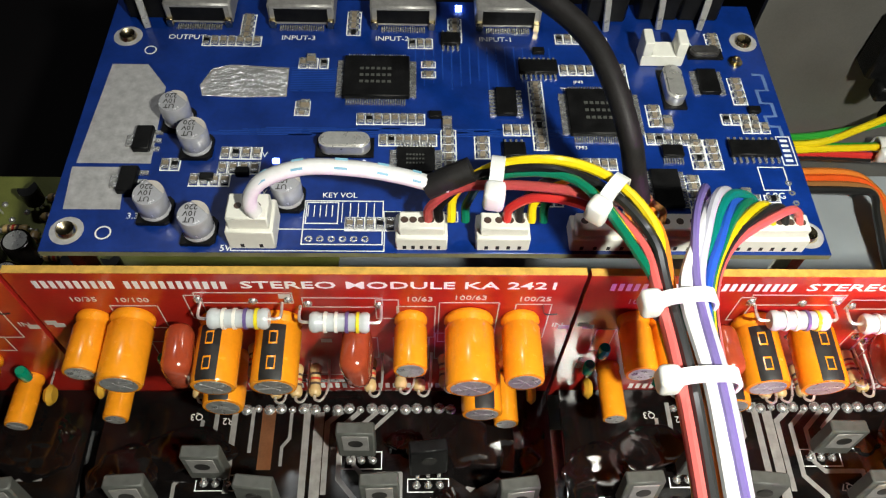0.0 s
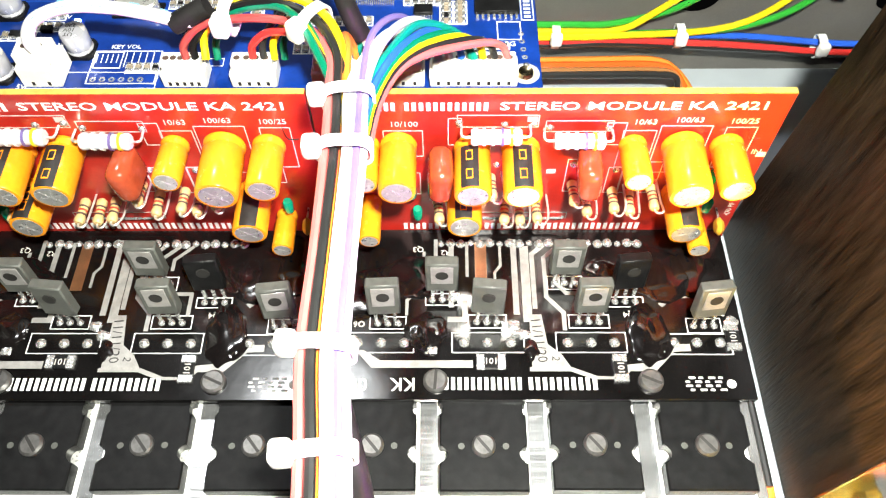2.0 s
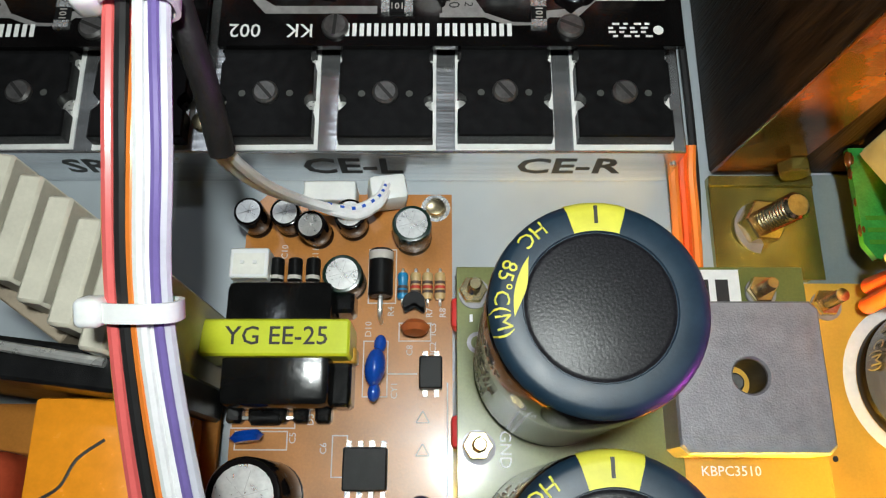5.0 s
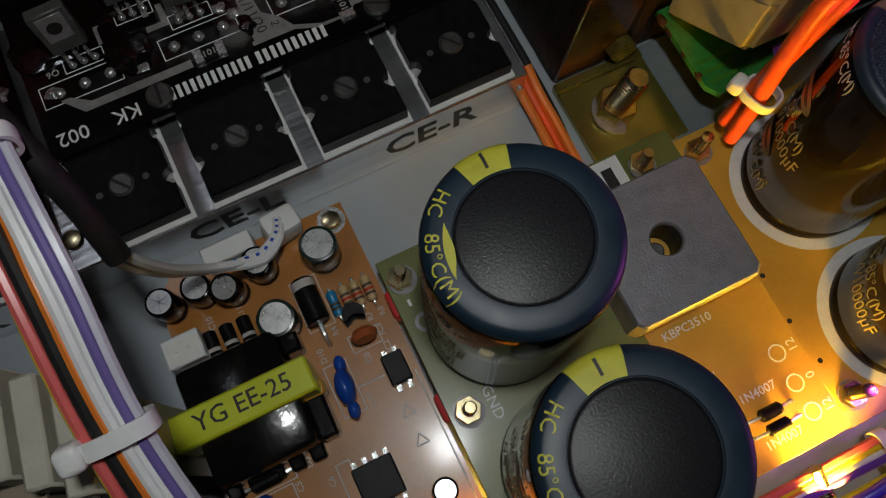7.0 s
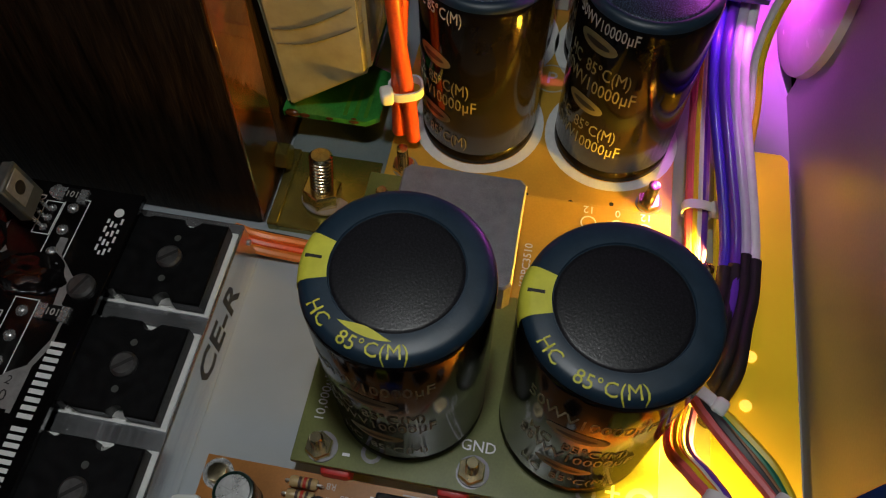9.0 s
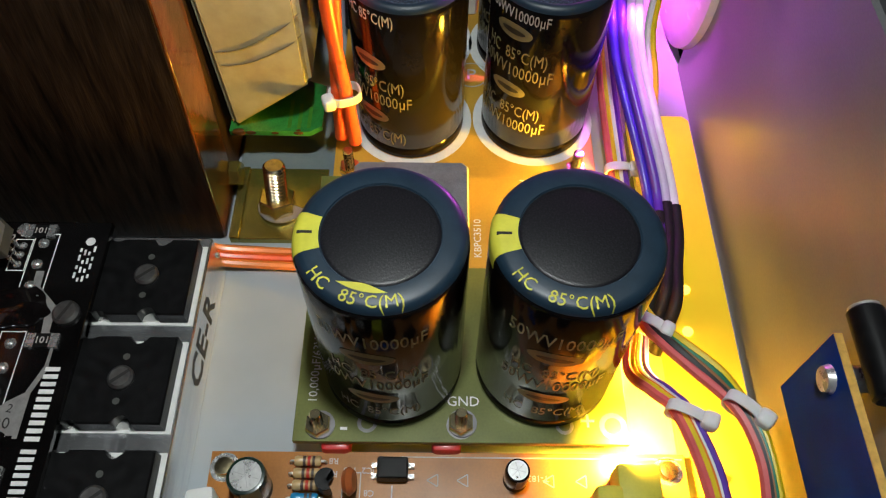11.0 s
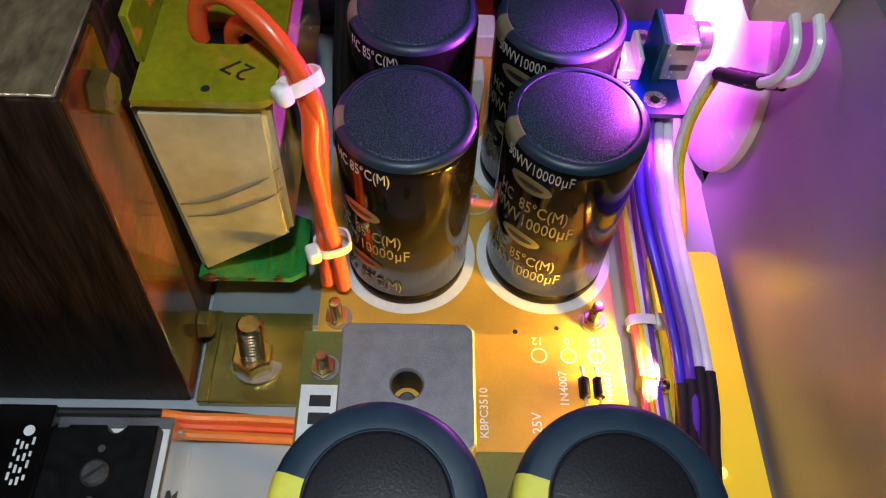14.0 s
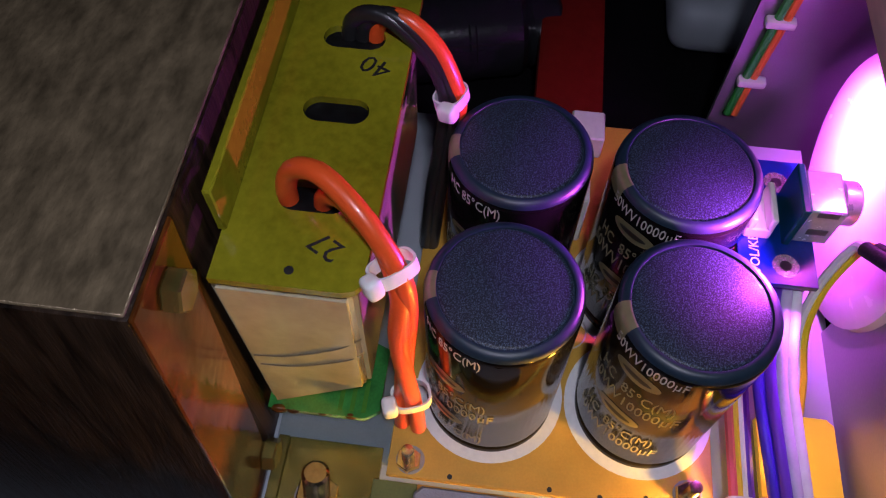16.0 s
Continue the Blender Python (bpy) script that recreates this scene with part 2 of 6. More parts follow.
WIRES = {k: mat(k + "_wire_insulation", c, 0.33, var=0.07, scale=300, coat=0.15) for k, c in {
    "red": (0.62, 0.035, 0.03), "pink": (0.72, 0.13, 0.12), "black": (0.018, 0.018, 0.018), "white": (0.80, 0.80, 0.80), "purple": (0.12, 0.04, 0.42),
    "orange": (0.80, 0.22, 0.03), "yellow": (0.80, 0.60, 0.01), "green": (0.0, 0.17, 0.09), "teal": (0.0, 0.20, 0.16), "blue": (0.02, 0.10, 0.55),
    "brown": (0.30, 0.13, 0.04), "paleblue": (0.22, 0.47, 0.62), "indigo": (0.06, 0.03, 0.50), "mauve": (0.58, 0.53, 0.68), "lilac": (0.17, 0.125, 0.36), "grey": (0.55, 0.55, 0.62), "leaf": (0.02, 0.30, 0.03), "flame": (0.80, 0.10, 0.012)}.items()}


# ---- building helpers; shapes are given in millimetres ----
def B():
    return bmesh.new()


def add_box(bm, x0, y0, z0, x1, y1, z1, bevel=0.0, seg=1, m=None):
    r = bmesh.ops.create_cube(bm, size=1, matrix=Matrix.Translation(((x0 + x1) / 2, (y0 + y1) / 2, (z0 + z1) / 2)) @ Matrix.Diagonal((x1 - x0, y1 - y0, z1 - z0, 1)))
    vs = r["verts"]
    if bevel:
        es = list({e for v in vs for e in v.link_edges})
        vs = list({v for f in bmesh.ops.bevel(bm, geom=es, offset=bevel, segments=seg, affect="EDGES", profile=0.5)["faces"] for v in f.verts} | {v for v in vs if v.is_valid})
    if m is not None:
        bmesh.ops.transform(bm, matrix=m, verts=vs)
    return bm


def add_lathe(bm, profile, seg=24, m=None, a0=0.0, a1=360.0):
    """Turns (radius, height) pairs round z."""
    whole = abs(a1 - a0) >= 360
    n = seg if whole else seg + 1
    rings = []
    for r, z in profile:
        if r < 1e-6:
            v = bm.verts.new((0, 0, z))
            rings.append([v] * n)
        else:
            rings.append([bm.verts.new((r * math.cos(radians(a0 + (a1 - a0) * i / seg)), r * math.sin(radians(a0 + (a1 - a0) * i / seg)), z)) for i in range(n)])
    for a, b in zip(rings, rings[1:]):
        for i in range(seg):
            q = [a[i], a[(i + 1) % n], b[(i + 1) % n], b[i]]
            q = [v for k, v in enumerate(q) if v not in q[:k]]
            if len(q) > 2:
                bm.faces.new(q)
    if m is not None:
        bmesh.ops.transform(bm, matrix=m, verts=list({v for g in rings for v in g}))
    return bm


def add_cyl(bm, r, z0, z1, seg=16, m=None, bevel=0.0):
    b = min(bevel, r * 0.6)
    prof = [(0, z0), (r - b, z0), (r, z0 + b), (r, z1 - b), (r - b, z1), (0, z1)] if b else [(0, z0), (r, z0), (r, z1), (0, z1)]
    return add_lathe(bm, prof, seg, m)


def add_prism(bm, outline, z0, z1, m=None):
    """A flat shape, given by its outline, with a thickness."""
    lo, hi = [bm.verts.new((x, y, z0)) for x, y in outline], [bm.verts.new((x, y, z1)) for x, y in outline]
    bm.faces.new(hi), bm.faces.new(lo[::-1])
    for i in range(len(outline)):
        j = (i + 1) % len(outline)
        bm.faces.new((lo[i], lo[j], hi[j], hi[i]))
    if m is not None:
        bmesh.ops.transform(bm, matrix=m, verts=lo + hi)
    return bm


def smooth_line(pts, res=6):
    p = [Vector(q) for q in pts]
    p = [2 * p[0] - p[1]] + p + [2 * p[-1] - p[-2]]
    out = []
    for i in range(1, len(p) - 2):
        for k in range(res):
            t = k / res
            out.append(0.5 * (2 * p[i] + (p[i + 1] - p[i - 1]) * t + (2 * p[i - 1] - 5 * p[i] + 4 * p[i + 1] - p[i + 2]) * t * t + (3 * p[i] - p[i - 1] - 3 * p[i + 1] + p[i + 2]) * t ** 3))
    return out + [p[-2]]


def add_tube(bm, pts, r, seg=8, res=6, flat=1.0):
    line = smooth_line(pts, res)
    side, rings = None, []
    for i, c in enumerate(line):
        d = (line[min(i + 1, len(line) - 1)] - line[max(i - 1, 0)]).normalized()
        if side is None:
            side = d.cross(Vector((0, 0, 1)) if abs(d.z) < 0.9 else Vector((1, 0, 0))).normalized()
        side = (side - d * side.dot(d)).normalized()
        up = side.cross(d)
        rings.append([bm.verts.new(c + r * (math.cos(a) * side + flat * math.sin(a) * up)) for a in (2 * math.pi * k / seg for k in range(seg))])
    for a, b in zip(rings, rings[1:]):
        for k in range(seg):
            bm.faces.new((a[k], a[(k + 1) % seg], b[(k + 1) % seg], b[k]))
    bm.faces.new(rings[0][::-1]), bm.faces.new(rings[-1])
    return bm


def T(x=0, y=0, z=0, rx=0, ry=0, rz=0):
    return pose(x, y, z, rx, ry, rz)


def mesh_of(name, bm, material, angle=38):
    bmesh.ops.recalc_face_normals(bm, faces=bm.faces)
    bmesh.ops.scale(bm, vec=(S, S, S), verts=bm.verts)
    me = bpy.data.meshes.new(name)
    bm.to_mesh(me)
    bm.free()
    me.materials.append(material)
    me.shade_smooth()
    me.set_sharp_from_angle(angle=radians(angle))
    return me


def mm(m):
    """A pose in millimetres as one in metres."""
    m = m.copy()
    m.translation = m.translation * S
    return m


def part(name, bm, material, parent=None, label="", at=None, angle=38):
    """Links a bmesh, or a mesh that others share, as one object under a thing."""
    ob = new(name, bm if isinstance(bm, bpy.types.Mesh) else mesh_of(name, bm, material, angle))
    ob.parent = parent
    if at is not None:
        ob.matrix_local = mm(at)
    return tagged(ob, label)


def thing(name, at, label, category, group="", kind=""):
    ob = new(name)
    ob.empty_display_size = 0.005
    ob.matrix_local = mm(at)
    return tagged(ob, label, category, group, kind)


def text_mesh(s, size, material, depth=0.04, bend=None, arc=None, align="CENTER", bold=0.006, wide=1.0, roll=0.0):
    cu = bpy.data.curves.new("lettering", "FONT")
    cu.body, cu.size, cu.extrude, cu.align_x, cu.align_y, cu.resolution_u = s, size, depth, align, "CENTER", 2
    cu.offset = bold * size
    ob = bpy.data.objects.new("lettering", cu)
    me = bpy.data.meshes.new_from_object(ob)
    bpy.data.objects.remove(ob)
    bpy.data.curves.remove(cu)
    for v in me.vertices:
        x, y, z = v.co
        x *= wide
        if bend:
            a = x / bend
            x, y, z = (bend + z) * math.sin(a), -(bend + z) * math.cos(a), y
        if arc:
            a = x / arc
            x, y, z = (arc - y) * math.sin(a), -(arc - y) * math.cos(a), z + (float(np.interp((arc - y) / roll, (0.80, 0.88, 0.94, 0.98, 0.991, 1.0), (0, 0, -0.4, -1.2, -2.2, -3.2))) if roll else 0.0)
        v.co = (x * S, y * S, z * S)
    me.materials.clear()
    me.materials.append(material)
    return me


def text(parent, s, at, size, material, **kw):
    return part("lettering", text_mesh(s, size, material, **kw), material, parent, at=at)


def bars(parent, at, length, height, material, n, gap=0.35, name="printed_bar"):
    """Writing that stays unread: a row of plain bars."""
    bm, w = B(), length / n
    for i in range(n):
        add_box(bm, -length / 2 + i * w, -height / 2, 0, -length / 2 + (i + 1) * w - w * gap, height / 2, 0.06)
    return tagged(part(name, bm, material, parent, at=at), kind="stuff")


def frame_lines(bm, x0, y0, x1, y1, z, w=0.22, h=0.05):
    """A printed rectangle."""
    for a in ((x0, y0, x1, y0 + w), (x0, y1 - w, x1, y1), (x0, y0 + w, x0 + w, y1 - w), (x1 - w, y0 + w, x1, y1 - w)):
        add_box(bm, a[0], a[1], z - 0.1, a[2], a[3], z + h)
    return bm


def ring_mark(bm, x, y, z, r0, r1, h=0.05, seg=16, m=None):
    return add_lathe(bm, [(r0, z - 0.1), (r0, z + h), (r1, z + h), (r1, z - 0.1)], seg, T(x, y, 0))


# ---- the case ----
def structure(name, bm, material, label):
    return tagged(part(name, bm, material), label, "structure", kind="structure")


structure("ground", add_box(B(), -2500, -2500, -60, 2500, 2500, -30), TABLE, "dark table top that the open case stands on")
CASE_FLOOR = structure("floor", add_box(add_box(B(), -212, -123.5, -1.5, 136, 157, 0), -330, -123.5, -1.5, -212, 104, 0), FLOOR, "blue-grey painted steel floor of the case")
text(CASE_FLOOR, "29", T(-129.6, -7.0, 0.05, 0, 0, 84), 6.0, INK, depth=0.02, bold=0.0)
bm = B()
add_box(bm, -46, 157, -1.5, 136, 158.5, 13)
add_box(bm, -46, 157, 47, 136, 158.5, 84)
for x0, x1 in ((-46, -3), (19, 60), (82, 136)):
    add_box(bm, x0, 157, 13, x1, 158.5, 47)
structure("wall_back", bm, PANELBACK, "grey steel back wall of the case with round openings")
# round openings in the back wall: square gaps closed by plates with a hole
for cx in (8, 71):
    bm = B()
    ring = [(11 * math.copysign(1, math.cos(a)) * min(1, abs(math.cos(a)) * 1.42), 17 * math.copysign(1, math.sin(a)) * min(1, abs(math.sin(a)) * 1.42)) for a in (math.pi / 4 + i * math.pi / 16 for i in range(32))]
    hole = [(7.5 * math.cos(a), 6.5 * math.sin(a)) for a in (math.pi / 4 + i * math.pi / 16 for i in range(32))]
    for y in (157.0, 158.5):
        o, h = [bm.verts.new((cx + u, y, 30 + v)) for u, v in ring], [bm.verts.new((cx + u, y, 30 + v)) for u, v in hole]
        for i in range(32):
            bm.faces.new((o[i], o[(i + 1) % 32], h[(i + 1) % 32], h[i]))
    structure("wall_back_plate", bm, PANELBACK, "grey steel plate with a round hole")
structure("wall_front", add_box(B(), -330, -123.5, 0, 77, -122, 84), PANEL, "grey satin steel inner front panel of the case")
structure("wall_right", add_box(B(), 150, -138, -29, 151.5, -99, 84), PANEL, "grey steel end strip of the case beside the front panel")
structure("wall_left", add_box(B(), -331.5, -123.5, -1.5, -330, 104, 58), PANEL, "grey steel side wall of the case")


# ---- hardware ----
def slotted_screw(parent, at, r=3.2, h=1.6, name="screw", material=DARKSTEEL):
    bm = B()
    add_lathe(bm, [(0, 0), (r, 0), (r, h * 0.6), (r * 0.8, h), (0, h)], 20)
    s = part(name, bm, material, parent, at=at)
    part("slot", add_box(B(), -r * 0.85, -0.35, h - 0.02, r * 0.85, 0.35, h + 0.05), INK, s)
    return s


def stud(parent, at, r=1.5, up=6.0, nut=2.7, nut_h=2.0, washer=3.4):
    """A threaded stud with its nut and washer."""
    bm, prof, z, pitch = B(), [(0, 0), (r, 0)], 0.0, max(0.65, r * 0.38)
    while z < up - pitch:
        prof += [(r, z + pitch * 0.2), (r * 0.80, z + pitch * 0.6), (r, z + pitch)]
        z += pitch
    prof += [(r * 0.8, up), (0, up)]
    s = part("stud", add_lathe(bm, prof, 14), BRASS, parent, at=at)
    part("washer", add_lathe(B(), [(r, 0), (washer, 0), (washer, 0.5), (r, 0.5)], 20, T(washer * 0.12, -washer * 0.1, 0)), GREYBLOCK, s)
    part("nut", add_lathe(B(), [(r, 0.5), (nut * 0.93, 0.5), (nut, 0.8), (nut, 0.5 + nut_h - 0.3), (nut * 0.93, 0.5 + nut_h), (r, 0.5 + nut_h)], 6), BRASS, s)
    return s


def cable_tie(parent, at, rx=4.6, rz=2.6, head=4.0):
    """A nylon strap round a bundle that runs along y, with its square head."""
    bm, n = B(), 28
    loop = [(rx * math.copysign(abs(math.cos(a)) ** 0.7, math.cos(a)), rz * math.copysign(abs(math.sin(a)) ** 0.7, math.sin(a))) for a in (2 * math.pi * i / n for i in range(n))]
    rows = [[bm.verts.new((u * k, y, v * k)) for u, v in loop] for y, k in ((-1.25, 1.0), (-1.25, 1.14), (1.25, 1.14), (1.25, 1.0))]
    for a, b in zip(rows, rows[1:] + rows[:1]):
        for i in range(n):
            bm.faces.new((a[i], a[(i + 1) % n], b[(i + 1) % n], b[i]))
    t = part("cable_tie", bm, NYLON, parent, "white nylon cable tie", at=at)
    part("tie_head", add_box(B(), -rx - head * 0.95, -1.9, -rz * 0.2, -rx + 0.5, 1.9, rz + 0.6, 1.0, 3), NYLON, t)
    return t


# ---- heat sink with the power transistors ----
HS = thing("heat_sink", T(-163, 6.6, 0), "brushed aluminium heat sink bar standing on the case floor", "heat sink")
part("bar", add_box(B(), -165, 0, 0, 164.4, 62, 15.8, 0.4), ALU, HS)
for s, x in (("SR", 35.0), ("CE-L", 93.0), ("CE-R", 140.5)):
    text(HS, s, T(x, -0.03, 8.4, 90), 10.8 if len(s) > 2 else 9.5, INK, depth=0.03, bold=0.02)
for x, z in ((163, 10), (55.5, 12)):
    part("rivet", add_cyl(B(), 0.7, 0, 0.4, 10, T(x, 0, z, 90)), STEEL, HS)
part("end_screw", add_lathe(B(), [(0, 0), (2.2, 0), (2.0, 1.0), (0, 1.3)], 16), BRASS, HS, at=T(61.5, 7, 15.8))


def power_transistor(at):
    t = thing("power_transistor", at, "black plastic power transistor screwed flat to the heat sink", "transistor", "power transistors on the heat sink")
    pad = B()
    add_box(pad, -10.4, -1.0, 0, 10.6, 24, 0.25)
    part("insulating_pad", pad, PAD, t, "greyish white insulating pad")
    out = [(-9.9, 0), (9.9, 0), (9.9, 6.2), (8.6, 6.5), (7.9, 7.3), (7.7, 8.2), (7.9, 9.1), (8.6, 9.9), (9.9, 10.2), (9.9, 17.4), (8.8, 17.8), (8.8, 19.8), (9.9, 20.2), (9.9, 24),
           (-9.9, 24), (-9.9, 20.2), (-8.8, 19.8), (-8.8, 17.8), (-9.9, 17.4), (-9.9, 10.2), (-8.6, 9.9), (-7.9, 9.1), (-7.7, 8.2), (-7.9, 7.3), (-8.6, 6.5), (-9.9, 6.2)]
    body = B()
    add_prism(body, out, 0.6, 4.5)
    top = [e for e in body.edges if all(v.co.z > 4 for v in e.verts)]
    bmesh.ops.bevel(body, geom=top, offset=0.35, segments=1, affect="EDGES")
    part("body", body, PACK, t)
    part("metal_tab", add_box(B(), -9.6, 0.1, 0.25, 9.6, 23.5, 0.9), STEEL, t)
    s = slotted_screw(t, T(0, 10, 4.5, 0, 0, random.uniform(20, 150)), 2.7, 1.3)
    for dx in (-5, 5):
        part("dimple", add_cyl(B(), 0.75, 4.46, 4.53, 12, T(dx, 10, 0)), PACKGREY, t)
    return t


first = power_transistor(T(-12, 8.2, 15.8))
for k in range(1, 12):
    copy_thing(first, mm(T(-12 - 25.05 * (k % 4) - 101.8 * (k // 4), 8.2 + random.uniform(-0.3, 0.3), 15.8, 0, 0, random.uniform(-0.8, 0.8))))


# ---- small electronic parts, built round their own foot ----
def resistor(parent, at, length=6.5, r=1.25, material=BEIGERES, bands=(BANDRED, BAND, BANDRED), lead=2.5):
    """An axial resistor along x with bands and bent leads."""
    h = length / 2
    bm = add_lathe(B(), [(0, -h), (r * 0.8, -h), (r, -h + 0.5), (r, -h + 1.3), (r * 0.88, -h + 1.8), (r * 0.88, h - 1.8), (r, h - 1.3), (r, h - 0.5), (r * 0.8, h), (0, h)], 14, T(0, 0, 0, 0, 90))
    o = part("resistor", bm, material, parent, at=at)
    for k, b in enumerate(bands):
        x = -h + length * (0.26 + 0.18 * k)
        part("band", add_lathe(B(), [(r * 0.9, x - 0.3), (r * 1.0, x - 0.3), (r * 1.0, x + 0.3), (r * 0.9, x + 0.3)], 14, T(0, 0, 0, 0, 90)), b, o)
    leads = B()
    for s in (-1, 1):
        add_tube(leads, [(s * h * 0.95, 0, 0), (s * (h + lead * 0.6), 0, 0), (s * (h + lead), 0, -0.6), (s * (h + lead), 0, -r - 1.4)], 0.3, 6, 4)
    part("lead", leads, STEEL, o)
    return o


def radial_cap(parent, at, r=4.0, h=13.0, sleeve=ORANGE, top=CANTOP, stripe=None, label="", name="capacitor"):
    """An upright can along z with its crimp, vent and stripe."""
    bm = add_lathe(B(), [(0, 0), (r * 0.93, 0), (r, 0.5), (r, 1.2), (r * 0.90, 1.9), (r * 0.90, 2.2), (r, 2.9), (r, h - 0.6), (r * 0.95, h - 0.1), (r * 0.82, h), (0, h)], 24)
    o = part(name, bm, sleeve, parent, label, at=at)
    t = B()
    add_cyl(t, r * 0.80, h - 0.1, h + 0.05, 22)
    part("vent_plate", t, top, o)
    cross = B()
    for a in (0, 60, 120):
        add_box(cross, -r * 0.66, -0.07, h + 0.03, r * 0.66, 0.07, h + 0.08, m=T(0, 0, 0, 0, 0, a + 15))
    part("vent_groove", cross, TINNED, o)
    if stripe:
        a0, mat_s, mark = stripe
        sb = add_lathe(B(), [(r * 1.004, 3.0), (r * 1.012, 3.1), (r * 1.012, h - 0.7), (r * 0.97, h - 0.05)], 8, None, a0 - 28, a0 + 28)
        part("stripe", sb, mat_s, o)
        if mark:
            mk = B()
            for z in (4.4, h - 4.6):
                for dz, w in ((0, 10), (2.3, 10)):
                    add_lathe(mk, [(r * 1.016, z + dz), (r * 1.022, z + dz), (r * 1.022, z + dz + 0.35), (r * 1.016, z + dz + 0.35)], 4, None, a0 - w, a0 + w)
                for w in (-10, 8):
                    add_lathe(mk, [(r * 1.016, z), (r * 1.022, z), (r * 1.022, z + 2.6), (r * 1.016, z + 2.6)], 1, None, a0 + w, a0 + w + 2.5)
            part("minus_mark", mk, mark, o)
    return o


def to126(parent, at, tilt=0, dark=False, spin=0):
    """A small flat transistor standing on three legs, its metal back to the front."""
    root = part("small_transistor", add_box(B(), -3.9, -1.4, 6.0, 3.9, 1.5, 17.0, 0.35), PACK if dark else PACKGREY, parent, at=at @ T(0, 0, 0, tilt, 0, spin))
    if not dark and spin > -3.5:
        plate = B()
        add_box(plate, -2.7, -1.62, 9.5, 2.7, -1.35, 16.2, 0.12)
        part("metal_back", plate, TRACE, root)
    part("hole", add_cyl(B(), 1.55, -1.55, 1.72, 16, T(0, 0, 13.0, 90) @ T(0, 0, 0)), INK, root)
    for dx in (-2.3, 0, 2.3):
        part("leg", add_box(B(), dx - 0.4, -0.25, -1, dx + 0.4, 0.25, 6.4), SOLDER, root)
    return root


def blob(parent, at, rx, ry, h, material=GOO, seed=0, name="adhesive_blob"):
    """An uneven dab of glue."""
    rnd = random.Random(seed)
    bm = B()
    bmesh.ops.create_icosphere(bm, subdivisions=4, radius=1)
    for v in bm.verts:
        k = 1 + 0.34 * noise.noise(v.co * 1.5 + Vector((seed * 3.1, seed, 0))) + 0.035 * noise.noise(v.co * 4 + Vector((seed, 0, 0)))
        v.co = Vector((v.co.x * rx * 1.12 * k, v.co.y * ry * 1.12 * k, max(-0.2, v.co.z) * h * 0.45 * k))
    return part(name, bm, material, parent, at=at)


def solder_dot(r=1.3, h=1.0):
    return mesh_of("solder_joint", add_lathe(B(), [(r, 0), (r * 0.85, h * 0.45), (r * 0.45, h * 0.85), (0, h)], 12), SOLDER)


def chip(parent, at, mesh, name="chip_component"):
    return part(name, mesh, None, parent, at=at)


def two_tone_mesh(name, l, w, h, body, ends):
    """A surface-mount chip with tinned ends, one mesh with two materials."""
    bm = B()
    add_box(bm, -l / 2 + l * 0.22, -w / 2, 0.02, l / 2 - l * 0.22, w / 2, h)
    n = len(bm.faces)
    for s in (-1, 1):
        add_box(bm, s * l * 0.39 - l * 0.14, -w / 2 - 0.04, 0, s * l * 0.39 + l * 0.14, w / 2 + 0.04, h + 0.04)
    bm.faces.ensure_lookup_table()
    for f in bm.faces[n:]:
        f.material_index = 1
    me = mesh_of(name, bm, body)
    me.materials.append(ends)
    return me


SMD = two_tone_mesh("chip_component", 2.2, 1.25, 0.7, CHIPBODY, SOLDER)
SMDK = two_tone_mesh("chip_component", 2.2, 1.25, 0.6, PACK, SOLDER)
SMDBIG = two_tone_mesh("chip_component", 3.2, 1.9, 0.9, CHIPBODY, SOLDER)
SMD101 = two_tone_mesh("chip_resistor", 6.4, 3.2, 0.8, PACK, SOLDER)
DOT = solder_dot()
DOTS = solder_dot(0.9, 0.8)


# ---- the black driver boards under the red modules ----
def strip(bm, pts, w, z):
    """A flat trace along a bent line."""
    for i, ((x0, y0), (x1, y1)) in enumerate(zip(pts, pts[1:])):
        l = math.hypot(x1 - x0, y1 - y0)
        add_box(bm, -w * 0.3, -w / 2, -0.1, l + w * 0.3, w / 2, 0.06 + 0.002 * i, m=T(x0, y0, z, 0, 0, math.degrees(math.atan2(y1 - y0, x1 - x0))))


